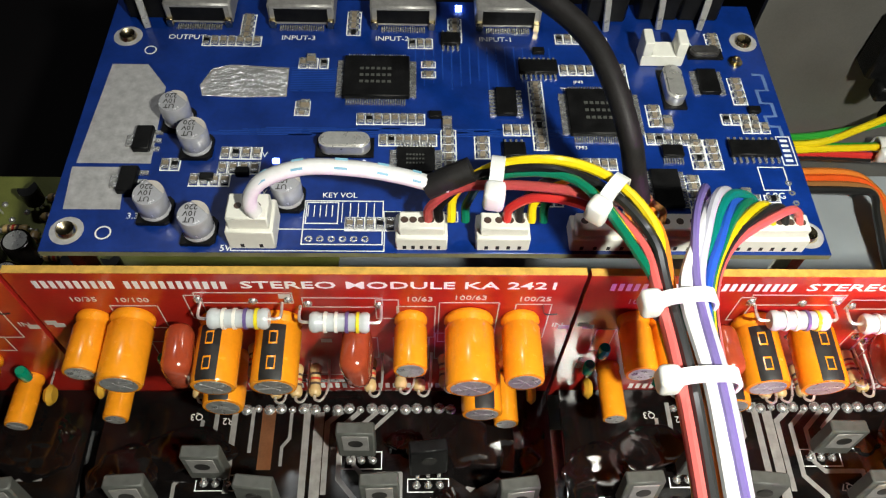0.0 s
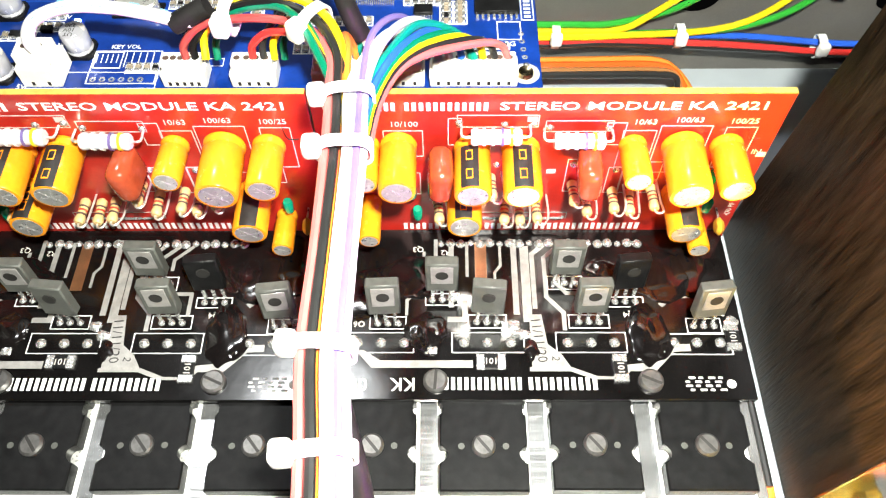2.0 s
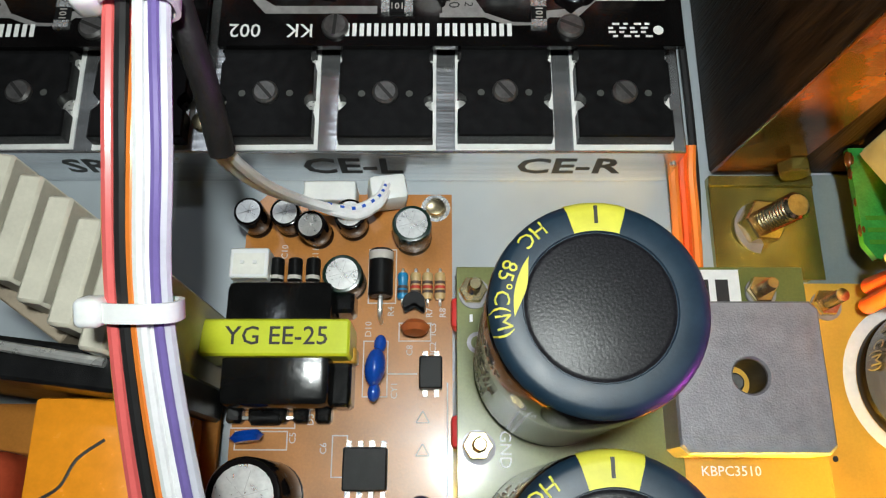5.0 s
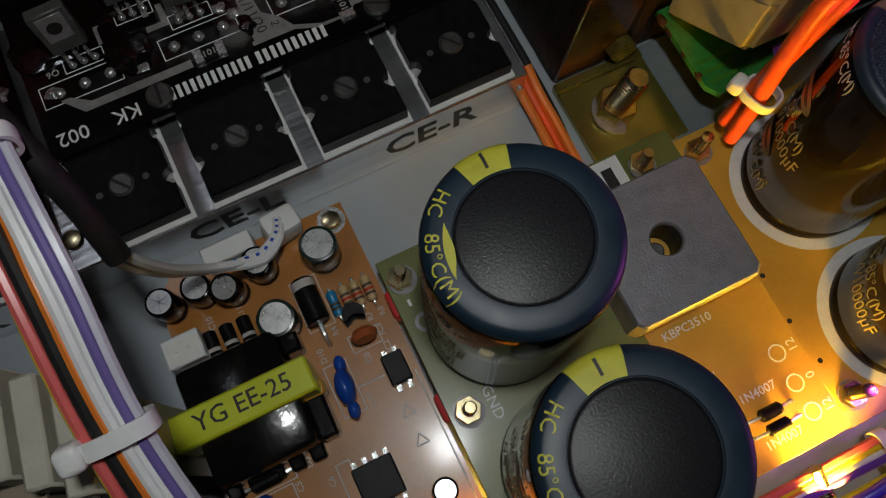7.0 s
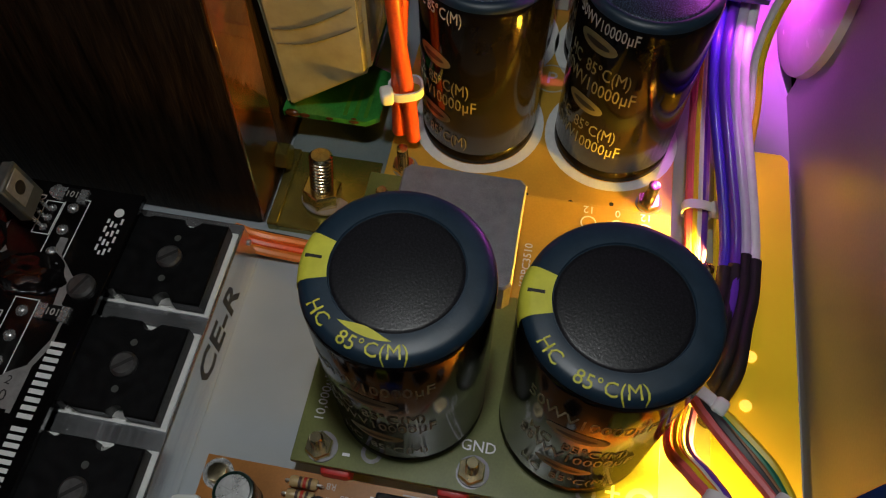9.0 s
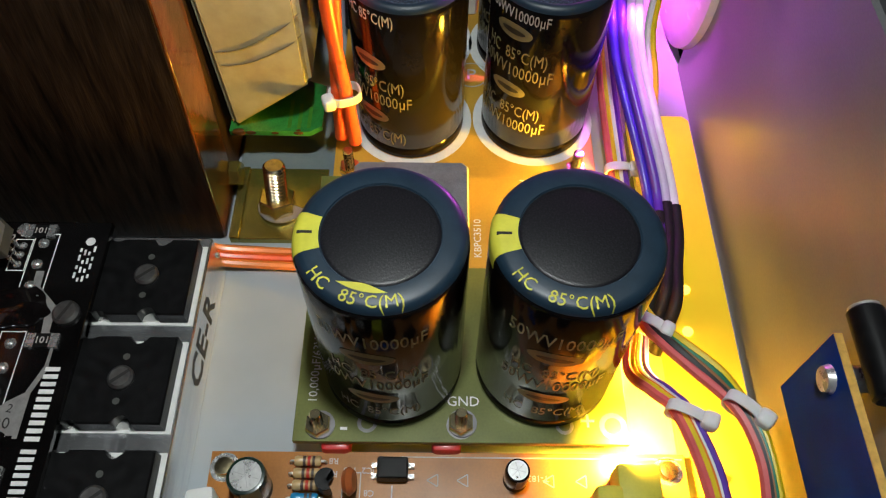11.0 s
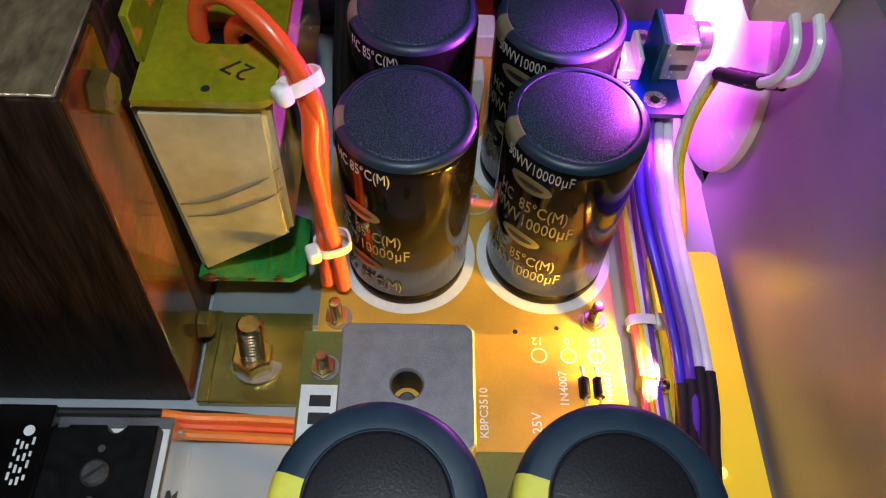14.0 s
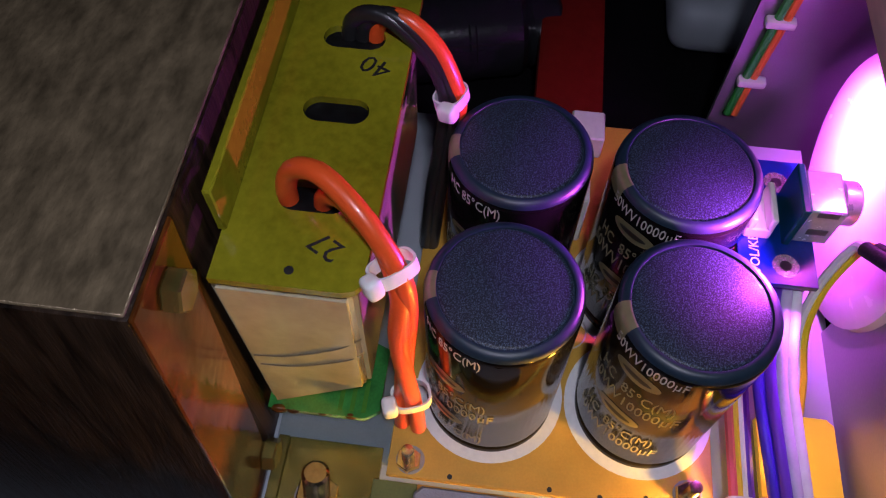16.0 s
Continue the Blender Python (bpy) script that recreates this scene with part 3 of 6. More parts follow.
def power_board(at):
    """A board 100 by 47 mm; its front left corner is the foot."""
    b = thing("driver_board", at, "glossy black circuit board with grey traces, lying over the power transistors", "circuit board", "black driver boards")
    part("board", add_box(B(), 0.3, 0, 0, 99.4, 47.2, 1.6, 0.15), BLACKPCB, b)
    z = 1.6
    tr = B()
    for k, (x, y0, w, y1) in enumerate(((25.0, 36, 1.0, 44), (29.0, 24, 1.3, 44), (45.0, 22, 1.5, 44), (47.7, 20, 2.2, 42))):
        add_box(tr, x - w / 2, y0, z - 0.1, x + w / 2, y1, z + 0.06)
    for k, (pts, w) in enumerate((([(52.5, 42), (49.6, 39.5), (49.6, 24)], 1.2), ([(56.5, 42), (52.6, 38.4), (52.6, 27), (56.5, 22.5), (56.5, 18)], 1.1), ([(60.5, 42), (55.8, 37.6), (55.8, 30), (57.6, 28), (66, 28), (66, 22)], 1.0),
                                  ([(64, 42), (59.8, 38), (59.8, 35)], 0.9), ([(41.5, 42), (41.5, 36), (40, 34), (40, 30)], 0.7), ([(33, 43), (33, 33)], 0.8), ([(22, 40), (22, 30), (18, 26), (18, 22)], 0.8))):
        strip(tr, pts, w, z + 0.004 * k)
    add_prism(tr, [(47.4, 8.0), (57.5, 8.0), (63, 5.8), (69, 5.6), (70, 8.6), (76, 9.2), (81, 14), (86, 14), (86, 12.2), (82, 12), (77, 7), (71, 7), (69, 5.0), (62, 5.0), (57, 7.0), (47.4, 7.0)][:16], z - 0.1, z + 0.05)
    add_prism(tr, [(48.0, 7.6), (57.4, 7.6), (55, 11.5), (52, 14), (51.0, 22), (48.0, 22)], z - 0.1, z + 0.09)
    add_prism(tr, [(6, 12.5), (8, 12.5), (12, 9.8), (34, 9.8), (34, 7.9), (10, 7.9)], z - 0.1, z + 0.06)
    add_prism(tr, [(80, 25), (83, 28), (92, 28), (92, 26.6), (84, 26.6), (81, 24)], z - 0.1, z + 0.06)
    add_prism(tr, [(28, 20), (33, 20), (33, 26), (31.6, 26), (31.6, 21.4), (28, 21.4)], z - 0.1, z + 0.06)
    tagged(part("trace", tr, TRACE, b, "bare grey copper traces"), kind="stuff")
    part("bare_pad", add_box(B(), 35.0, 29, z - 0.1, 38.0, 43, z + 0.05), COPPER, b, "copper coloured flat strip")
    silk = B()
    for x0, y0, x1, y1 in ((2.5, 11.7, 20, 17.2), (29, 11.7, 46.5, 17.2), (54, 11.7, 71, 17.2), (79.5, 11.2, 96, 16.8), (9, 18, 18, 21.5), (33, 18.2, 42.5, 22), (57.5, 18.2, 67.5, 22),
                           (53, 29, 62, 33), (86, 16.9, 94.5, 21), (22.5, 24.5, 31, 28), (67.5, 24, 76.5, 27)):
        frame_lines(silk, x0, y0, x1, y1, z)
    tagged(part("printed_frame", silk, SILK, b), kind="stuff")
    for x, s in ((12, 3), (37.6, 3), (62.5, 3), (87.8, 3)):
        for dx in (-5.6, 0, 5.6):
            chip(b, T(x + dx, 14.4, z), DOT, "solder_joint")
    for x, y in ((13.5, 19.6), (37.6, 20), (62.5, 20), (57.5, 31), (90.2, 18.9), (26.7, 26.2), (72, 25.6)):
        for dx in (-2.5, 0, 2.5):
            chip(b, T(x + dx, y, z), DOTS, "solder_joint")
    for k in range(21):
        chip(b, T(26.3 + 2.54 * k, 42.6 + (k % 2) * 0.3, z), DOT if k % 3 else DOTS, "solder_joint")
    for x, y, a, dark in ((13.0, 19.9, -18, 0), (26.7, 26.8, -8, 0), (37.6, 20.3, -12, 0), (57.0, 31.2, -10, 0), (62.2, 20.4, -14, 0), (72, 27, -14, 1), (90.0, 19.2, -16, 0)):
        to126(b, T(x, y, z - 1.2), a * 0.45, bool(dark), random.uniform(-7, 7))
    for x, y, a in ((38.3, 9.4, 0), (68.6, 7.6, 90), (98 - 1.6, 15.6, 90)):
        r = chip(b, T(x, y, z, 0, 0, a), SMD101, "chip_resistor")
        text(r, "101", T(0, 0, 0.83, 0, 0, 180), 2.2, SILKDIM, depth=0.02)
    for x in (25.2, 75.3):
        slotted_screw(b, T(x, 4.4, z, 0, 0, random.uniform(0, 180)), 2.9, 1.4)
    for k, (x, y, rx, ry, h) in enumerate(((8, 27, 7, 6, 1.6), (23, 17, 4.5, 4.6, 1.8), (20, 33, 8, 5, 1.2), (76.5, 17, 4.6, 7.5, 2.0), (81, 34, 9, 7, 1.1), (91, 34, 6, 6, 1.0), (48, 12.5, 1.6, 2.2, 1.2), (67, 35, 4, 3, 1.5))):
        blob(b, T(x, y, z), rx, ry, h, seed=k)
    for k, (x, y) in enumerate(((46.5, 16.5), (5.0, 15.0), (79, 12.5), (44, 19), (24, 12.5), (97, 20))):
        blob(b, T(x, y, z), 1.5, 1.2, 1.1, SOLDER, 20 + k, "solder_splash")
    text(b, "KK", T(17.6, 3.9, z, 0, 0, 180), 4.6, SILK)
    text(b, "002", T(5.9, 3.9, z, 0, 0, 180), 4.6, SILK)
    bars(b, T(36.6, 3.9, z), 18.6, 3.1, SILK, 12, 0.42)
    bars(b, T(55.2, 3.9, z), 16.6, 3.1, SILK, 10, 0.42)
    logo = B()
    for j in range(4):
        for i in range(4):
            x0 = 83.4 + i * 2.3 + (0.9 if j in (0, 3) else 0.0)
            add_box(logo, x0, 2.1 + j * 1.0, z - 0.1, x0 + (1.0 + 0.5 * ((i + j) % 2)), 2.6 + j * 1.0, z + 0.06)
    add_cyl(logo, 1.1, z - 0.1, z + 0.06, 14, T(94.0, 3.8, 0))
    part("printed_logo", logo, SILK, b)
    for s, x, y in (("Q6", 6.5, 19.5), ("Q3", 20.5, 41), ("R2", 27.5, 40), ("Q4", 72.5, 22), ("Q7", 61.5, 24.5), ("R4", 31, 8.8), ("D1", 94.5, 22.4)):
        text(b, s, T(x, y, z, 0, 0, 180), 2.2, SILKDIM)
    # a date scribbled by marker on the wide pad
    text(b, "11/11/20", T(49.9, 15.2, z + 0.1, 0, 0, -84), 3.4, INK, depth=0.02, bold=0.0)
    text(b, "2", T(53.6, 10.2, z + 0.1, 0, 0, -100), 2.6, INK, depth=0.02, bold=0.0)
    return b


KK = power_board(T(-98.2, 28.4, 20.5))
copy_thing(KK, mm(T(-200.0, 28.2, 20.5)))
copy_thing(KK, mm(T(-301.8, 28.4, 20.5)))


# ---- the upright red modules ----
def standing_resistor(parent, x, z):
    """A banded resistor standing out from an upright board, its far lead bent back in a hairpin."""
    lean, top = random.uniform(-0.8, 0.8), -9.4 + random.uniform(-0.7, 0.7)
    bm = add_lathe(B(), [(0, 0), (0.9, 0), (1.3, 0.5), (1.3, 1.5), (1.1, 2.0), (1.1, 5.0), (1.3, 5.5), (1.3, 6.5), (0.9, 7.0), (0, 7.0)], 14, T(0, 0, 0, 90))
    o = part("resistor", bm, BEIGERES, parent, at=T(x, top + 8.2, z, random.uniform(-5, 5), 0, random.uniform(-6, 6)))
    for k, m in enumerate((BAND, BANDRED, BAND)):
        part("band", add_lathe(B(), [(1.0, 2.1 + 1.1 * k), (1.16, 2.1 + 1.1 * k), (1.16, 2.6 + 1.1 * k), (1.0, 2.6 + 1.1 * k)], 14, T(0, 0, 0, 90)), m, o)
    part("lead", add_tube(B(), [(0, -6.9, 0), (0, -7.7, 0.1), (0.9, -8.3, 0.3), (1.9, -7.6, 0.3), (2.1 + lean, -5.0, 0.3), (2.1 + lean, -top - 8.0, 0.2)], 0.28, 6, 4), STEEL, o)
    return o


def red_module(at):
    """An upright board 103 wide and 54 high; local y points towards its component side."""
    b = thing("stereo_module", at, "upright red circuit board crowded with orange capacitors", "circuit board", "red stereo modules")
    part("board", add_box(B(), 0, 0, 0, 102.8, 1.6, 54.4, 0.1), RED, b)
    part("top_edge", add_box(B(), 0.05, 0.05, 54.3, 102.75, 1.55, 54.55), FR4EDGE, b, "cut amber board edge")
    F = lambda x, z, s=0: T(x, -0.02 - s, z, 90)
    bars(b, F(11.5, 50.6), 14.5, 2.5, SILK, 10, 0.4)
    bars(b, F(29.5, 50.6), 18.5, 2.5, SILK, 12, 0.4)
    text(b, "STEREO MODULE KA 2421", F(69.6, 50.6), 3.4, SILK, bold=0.012, wide=1.46)
    for s, x, z in (("10/35", 11, 45.2), ("10/100", 19.8, 45.0), ("10/63", 72.8, 45.6), ("100/63", 82.3, 46.2), ("100/25", 94.4, 45.8), ("IN", 100.2, 35.5), ("J", 47, 12.6)):
        text(b, s, F(x, z), 2.3, SILKDIM)
    for s, x, z in (("2.2/63", 14.5, 20), ("470 PF", 4.5, 18), ("470 PF", 101, 13)):
        text(b, s, F(x, z) @ T(0, 0, 0, 0, 0, 90), 2.0, SILKDIM)
    bars(b, F(49, 5.6), 62, 2.6, SILK, 38, 0.4)
    part("wire_link", add_tube(B(), [(38, -0.2, 10.3), (40, -0.9, 10.3), (57, -0.9, 10.3), (59, -0.2, 10.3)], 0.35, 6, 3), SOLDER, b)
    silk = B()
    for x0, z0, x1, z1 in ((36.5, 9, 60, 11.8), (29.5, 38, 32.6, 47), (31.5, 44, 49.5, 48), (51, 42.5, 66, 46.2), (64.5, 38, 69, 45.5), (68.5, 30, 76, 43), (76.5, 28, 88, 44.5), (91, 30, 98, 44),
                           (57.5, 20.5, 61, 33), (61, 20.5, 64.5, 30), (67.5, 20, 71, 30), (71, 20, 75, 30), (76, 20, 80, 32), (18.5, 19.5, 23, 28), (25, 17, 29, 24), (5, 24, 9, 34), (90, 24, 94, 30), (15, 34, 24, 43)):
        for a in ((x0, z0, x1, z0 + 0.22), (x0, z1 - 0.22, x1, z1), (x0, z0, x0 + 0.22, z1), (x1 - 0.22, z0, x1, z1)):
            add_box(silk, a[0], -0.06, a[1], a[2], 0.1, a[3])
    for x, z in ((48, 46.6), (54, 28.5), (101.6, 34.6), (3, 35), (1.8, 36)):
        add_box(silk, x - 1.1, -0.05, z - 0.8, x + 1.1, 0.1, z + 0.8)
    for k in range(22):
        add_box(silk, 26 + 2.3 * k, -0.05, 2.2, 27.6 + 2.3 * k, 0.1, 2.9)
    tagged(part("printed_marking", silk, SILKDIM, b), kind="stuff")
    for x, z in ((32, 45.5), (48.5, 45.5), (52, 44), (65.2, 43.6), (42, 45), (41, 31), (45, 31), (59, 31), (62, 29), (69.3, 29), (73, 29)):
        part("solder_joint", DOTS, None, b, at=T(x, 0, z, 90))
    caps = ((11, 38.8, 3.2, 12, None), (18.4, 38.8, 4.2, 14, None), (35, 37.8, 4.2, 14, (100, INK, ORANGE)), (46, 37.8, 4.4, 14, (92, INK, ORANGE)), (71.2, 38.6, 3.2, 11.5, None), (82.4, 38.6, 4.8, 14.5, None),
            (92.4, 38.4, 3.8, 13.5, None), (33.5, 22.2, 4.2, 12, (95, INK, ORANGE)), (10.6, 17.0, 2.6, 12.5, None), (85.8, 21.5, 4.2, 13, (85, INK, None)), (91.8, 11.0, 2.7, 11.5, None))
    for x, z, r, h, st in caps:
        c = radial_cap(b, T(x, 0, z, 90 + random.uniform(-2, 4), random.uniform(-3, 3)), r, h, stripe=(st[0], st[1], st[2]) if st else None)
        if not st:
            bars(c, T(0, 0, h * 0.55) @ T(0, -r * 1.005, 0, 90, 0, 0) @ T(0, 0, 0, 0, 0, 90), 5, 0.7, INK, 4, 0.3)
    for x, z, a in ((27.5, 36.5, 4), (61.5, 37, -5)):
        f = B()
        add_box(f, -2.7, -12.5, -5.2, 2.7, -2.0, 5.2, 2.3, 3)
        part("film_capacitor", f, FILM, b, "brick-red dipped film capacitor", at=T(x, 0, z, 0, a, a * 0.6))
    for x, z, a in ((40, 45.4, 0), (58.2, 44.0, 1)):
        resistor(b, T(x, -4.0, z, 90, a), 11.0, 2.0, WHITERES, (CONN, CONN, BANDVIO, BANDYEL), 2.0)
    for x, z in ((59.3, 25), (62.8, 22), (69.2, 23), (73.2, 22.5), (78, 25), (27, 20), (39.5, 28), (43.5, 19), (47, 18), (51, 19)):
        standing_resistor(b, x, z)
    for x, z in ((20.8, 24), (7, 29), (91.4, 29), (93.5, 18), (5.4, 21), (22, 15)):
        d = B()
        add_lathe(d, [(0, -2.1), (1.0, -2.1), (1.25, -1.6), (1.25, 1.6), (1.0, 2.1), (0, 2.1)], 12)
        part("glass_diode", d, JADE, b, "green glass diode", at=T(x, -2.6, z))
    for x, z in ((5.8, 16), (97.5, 12.5)):
        part("ceramic_disc", add_lathe(B(), [(0, -0.9), (1.6, -0.9), (2.4, 0), (1.6, 0.9), (0, 0.9)], 16, T(x, -5, z, 0, 90)), MUSTARD, b)
        part("lead", add_tube(B(), [(x, 0, z + 1), (x, -3, z + 1)], 0.25, 6, 3), STEEL, b)
    part("marker_stroke", add_tube(B(), [(96.2, -0.08, 44), (97, -0.08, 40.3), (99.5, -0.08, 40.2)], 0.22, 5, 4, 0.3), INK, b)
    return b


RM = red_module(T(-99.6, 76.2, 17.4))
copy_thing(RM, mm(T(-203.0, 76.4, 17.3)))
copy_thing(RM, mm(T(-306.6, 76.2, 17.4)))


# ---- the blue media board on its standoffs ----
BB = thing("media_board", T(-203.4, 87.2, 60.4), "glossy blue circuit board full of chips, on brass standoffs", "circuit board")
W, D = 155.0, 74.0
part("board", add_box(B(), 0, 0, 0, W, D, 1.6, 0.1), BLUE, BB)
part("board_edge", add_box(B(), 0.1, -0.03, 0.1, W - 0.1, 0.02, 1.5), DULLEDGE, BB)
Z = 1.6
for x, y in ((4.4, 4.8), (5.0, 60.0), (151, 61), (151.3, 4.8)):
    part("standoff", add_cyl(B(), 2.6, -60.3, 0, 6, T(x, y, 0)), BRASS, BB)
    hole = B()
    ring_mark(hole, x, y, Z, 1.5, 3.3, 0.05, 20)
    part("mounting_ring", hole, TINNED, BB)
    part("mounting_screw", add_lathe(B(), [(0, 0), (2.1, 0), (1.7, 0.9), (0.8, 0.7), (0, 0.5)], 16), BRASS, BB, at=T(x, y, Z + 0.05))


def quad_chip(x, y, w, d, pins, h=1.6, spin=0):
    c = part("processor_chip", add_box(B(), -w / 2, -d / 2, 0.25, w / 2, d / 2, h, 0.25), PACK, BB, at=T(x, y, Z, 0, 0, spin))
    leg, p = B(), min(w, d) * 0.9 / pins
    for k in range(pins):
        u = (k - (pins - 1) / 2)
        for sx in (-1, 1):
            add_box(leg, sx * (w / 2 + 0.7) - 0.8, u * d * 0.9 / pins - p * 0.25, 0.02, sx * (w / 2 + 0.7) + 0.8, u * d * 0.9 / pins + p * 0.25, 0.4)
            add_box(leg, u * w * 0.9 / pins - p * 0.25, sx * (d / 2 + 0.7) - 0.8, 0.02, u * w * 0.9 / pins + p * 0.25, sx * (d / 2 + 0.7) + 0.8, 0.4)
    tagged(part("pin_row", leg, SOLDER, c), kind="stuff")
    for k in range(3):
        bars(c, T(0, (1 - k) * d * 0.16, h), w * 0.5, d * 0.06, PACKGREY, 6)
    return c


def dual_chip(x, y, w, d, pins, spin=0, h=1.4):
    """Pins on the two long sides, along local x."""
    c = part("logic_chip", add_box(B(), -w / 2, -d / 2, 0.25, w / 2, d / 2, h, 0.2), PACK, BB, at=T(x, y, Z, 0, 0, spin))
    leg = B()
    for k in range(pins):
        u = (k - (pins - 1) / 2) * w / pins
        for s in (-1, 1):
            add_box(leg, u - w / pins * 0.22, s * (d / 2 + 0.6) - 0.75, 0.02, u + w / pins * 0.22, s * (d / 2 + 0.6) + 0.75, 0.45)
    tagged(part("pin_row", leg, SOLDER, c), kind="stuff")
    return c


quad_chip(63.4, 46.8, 15.0, 12.8, 26)
quad_chip(113.4, 36.8, 15.0, 13.5, 26)
quad_chip(72.4, 22.8, 8.0, 7.0, 11, 1.2)
dual_chip(92.4, 39.8, 8.2, 4.6, 8, 90)
dual_chip(100.4, 50.8, 9.0, 4.2, 8)
dual_chip(80.4, 59.8, 4.6, 3.8, 4)
dual_chip(145.4, 26.8, 11.0, 4.4, 8)
dual_chip(139.4, 46.8, 7.6, 4.6, 12, 90)
dual_chip(93.4, 25.8, 4.8, 3.8, 4)
dual_chip(124.4, 15.8, 9.8, 6.0, 14, 90)
dual_chip(127.4, 25.8, 4.6, 3.2, 8)
for x, y in ((15.0, 27.8), (14.0, 16.8)):
    c = part("regulator", add_box(B(), -1.8, -3.3, 0.2, 1.8, 3.3, 1.7, 0.25), PACK, BB, at=T(x, y, Z))
    part("heat_tab", add_box(B(), -3.6, -1.6, 0.05, -1.7, 1.6, 0.6), SOLDER, c)
    for dy in (-2.3, 0, 2.3):
        part("leg", add_box(B(), 1.7, dy - 0.5, 0.05, 3.6, dy + 0.5, 0.5), SOLDER, c)
for x, y in ((21.5, 33.5), (26.5, 26.0), (21.0, 9.4), (30.3, 4.6), (46.8, 12.6)):
    base = part("smd_capacitor", add_prism(B(), [(-3.3, -3.3), (2.3, -3.3), (3.3, -2.3), (3.3, 2.3), (2.3, 3.3), (-3.3, 3.3)], 0, 0.9), PACK, BB, "silver can capacitor on a black foot", at=T(x, y, Z))
    part("can", add_lathe(B(), [(3.0, 0.9), (3.1, 1.2), (2.8, 1.7), (3.1, 2.2), (3.1, 6.0), (2.9, 6.4), (0, 6.45)], 24), CANSIDE, base)
    part("can_mark", add_prism(B(), [(3.0 * math.cos(a), 3.0 * math.sin(a)) for a in (radians(-5 + 12 * i) for i in range(10))], 6.4, 6.52), SILKDIM, base)
    for k, s in enumerate(("220", "10V", "UT")):
        text(base, s, T(-0.5, 1.5 - 1.5 * k, 6.5, 0, 0, 180), 1.7, INK, depth=0.02)
for x, y, a, l, w, h, m in ((57.4, 26.4, 0, 10.8, 4.4, 3.4, STEEL), (130.6, 44.6, 90, 10.6, 4.4, 3.4, STEEL), (140.6, 56.8, 0, 7.0, 3.4, 1.6, DARKSTEEL)):
    out = [((l / 2 - w / 2) * math.copysign(1, math.cos(t)) + w / 2 * math.cos(t), w / 2 * math.sin(t)) for t in (2 * math.pi * (i + 0.5) / 24 for i in range(24))]
    bm = B()
    add_prism(bm, out, 0.4, h)
    bmesh.ops.bevel(bm, geom=[e for e in bm.edges if all(v.co.z > h - 0.1 for v in e.verts)], offset=0.5, segments=2, affect="EDGES")
    c = part("crystal", bm, m, BB, "oblong metal crystal can", at=T(x, y, Z, 0, 0, a))
    part("seat", add_box(B(), -l / 2 - 0.7, -w / 2 - 0.4, 0, l / 2 + 0.7, w / 2 + 0.4, 0.5), PACK, c)
for x0 in (13.4, 37.4, 61.4, 86.4):
    c = part("video_socket", add_box(B(), 0, 0, 0.3, 15.6, 12.5, 6.2, 0.5), TRACE, BB, "metal video socket with contact comb", at=T(x0, 64.2, Z))
    part("opening", add_box(B(), 1.6, -0.06, 1.4, 14.0, 0.3, 5.2), PACK, c)
    comb = B()
    for k in range(19):
        add_box(comb, 2.6 + k * 0.56, -1.6, 0.02, 2.9 + k * 0.56, 0.1, 0.4)
    tagged(part("pin_row", comb, SOLDER, c), kind="stuff")
    for s in (0.6, 14.2):
        part("lug", add_box(B(), s - 0.4, -1.0, 0, s + 1.2, 1.2, 2.4, 0.2), BRASS, c)


def wire_socket(x, y, n, w, d=6.0, h=6.5, parent=BB, label="cream plug-in connector housing"):
    c = part("connector", add_box(B(), 0, 0, 0, w, d, h * 0.62, 0.25), CONN, parent, label, at=T(x, y, Z))
    add = B()
    add_box(add, 0.6, 0.8, h * 0.6, w - 0.6, d - 1.2, h, 0.3)
    plug = part("plug", add, CONN, c)
    for k in range(n):
        u = 0.9 + (w - 1.8) * (k + 0.5) / n
        part("slot", add_box(B(), u - 0.35, -0.04, 0.6, u + 0.35, 0.2, 1.7), INK, c)
        part("wire_hole", add_cyl(B(), 0.75, h - 0.1, h + 0.03, 10, T(u, d / 2 - 0.2, 0)), BAND, plug)
    return c


wire_socket(36.5, 0.8, 2, 9.0, 8.0, 9.0)
wire_socket(68.6, 0.6, 5, 10.0)
wire_socket(84.2, 0.6, 4, 10.4)
wire_socket(102.6, 0.6, 9, 25.5)
wire_socket(129.2, 0.6, 8, 20.0)
part("connector", add_box(B(), -5, -2.5, 0, 5, 2.5, 3.2, 0.2), CONN, BB, at=T(129.4, 54.8, Z))
for s in (-1, 1):
    part("connector_post", add_box(B(), s * 3.9 - 1.1, -2.5, 3.0, s * 3.9 + 1.1, 2.5, 7.0, 0.2), CONN, BB, at=T(129.4, 54.8, Z))
part("aerial_socket", add_lathe(B(), [(0, 0), (1.7, 0), (1.7, 0.5), (0.9, 0.6), (0.9, 1.5), (0.4, 1.5), (0, 0.8)], 14), BRASS, BB, at=T(147.4, 53.8, Z))
for x, y in ((9, 63), (118, 64), (131, 65), (141, 65)):
    part("audio_socket_lug", add_box(B(), -0.8, -0.4, 0, 0.8, 0.5, 8.5, 0.2), STEEL, BB, at=T(x, y, Z, -14, 0, random.uniform(-20, 20)))
    part("audio_socket", add_box(B(), -5, 3, 0, 5, 9, 10, 0.6), PACK, BB, at=T(x, y, Z))
pads = B()
add_prism(pads, [(3.4, 50.8), (11.4, 50.8), (16.6, 43.8), (17.4, 21.8), (2.2, 21.8)], Z - 0.1, Z + 0.05)
part("tinned_area", pads, TINNED, BB, "dull tinned copper area")
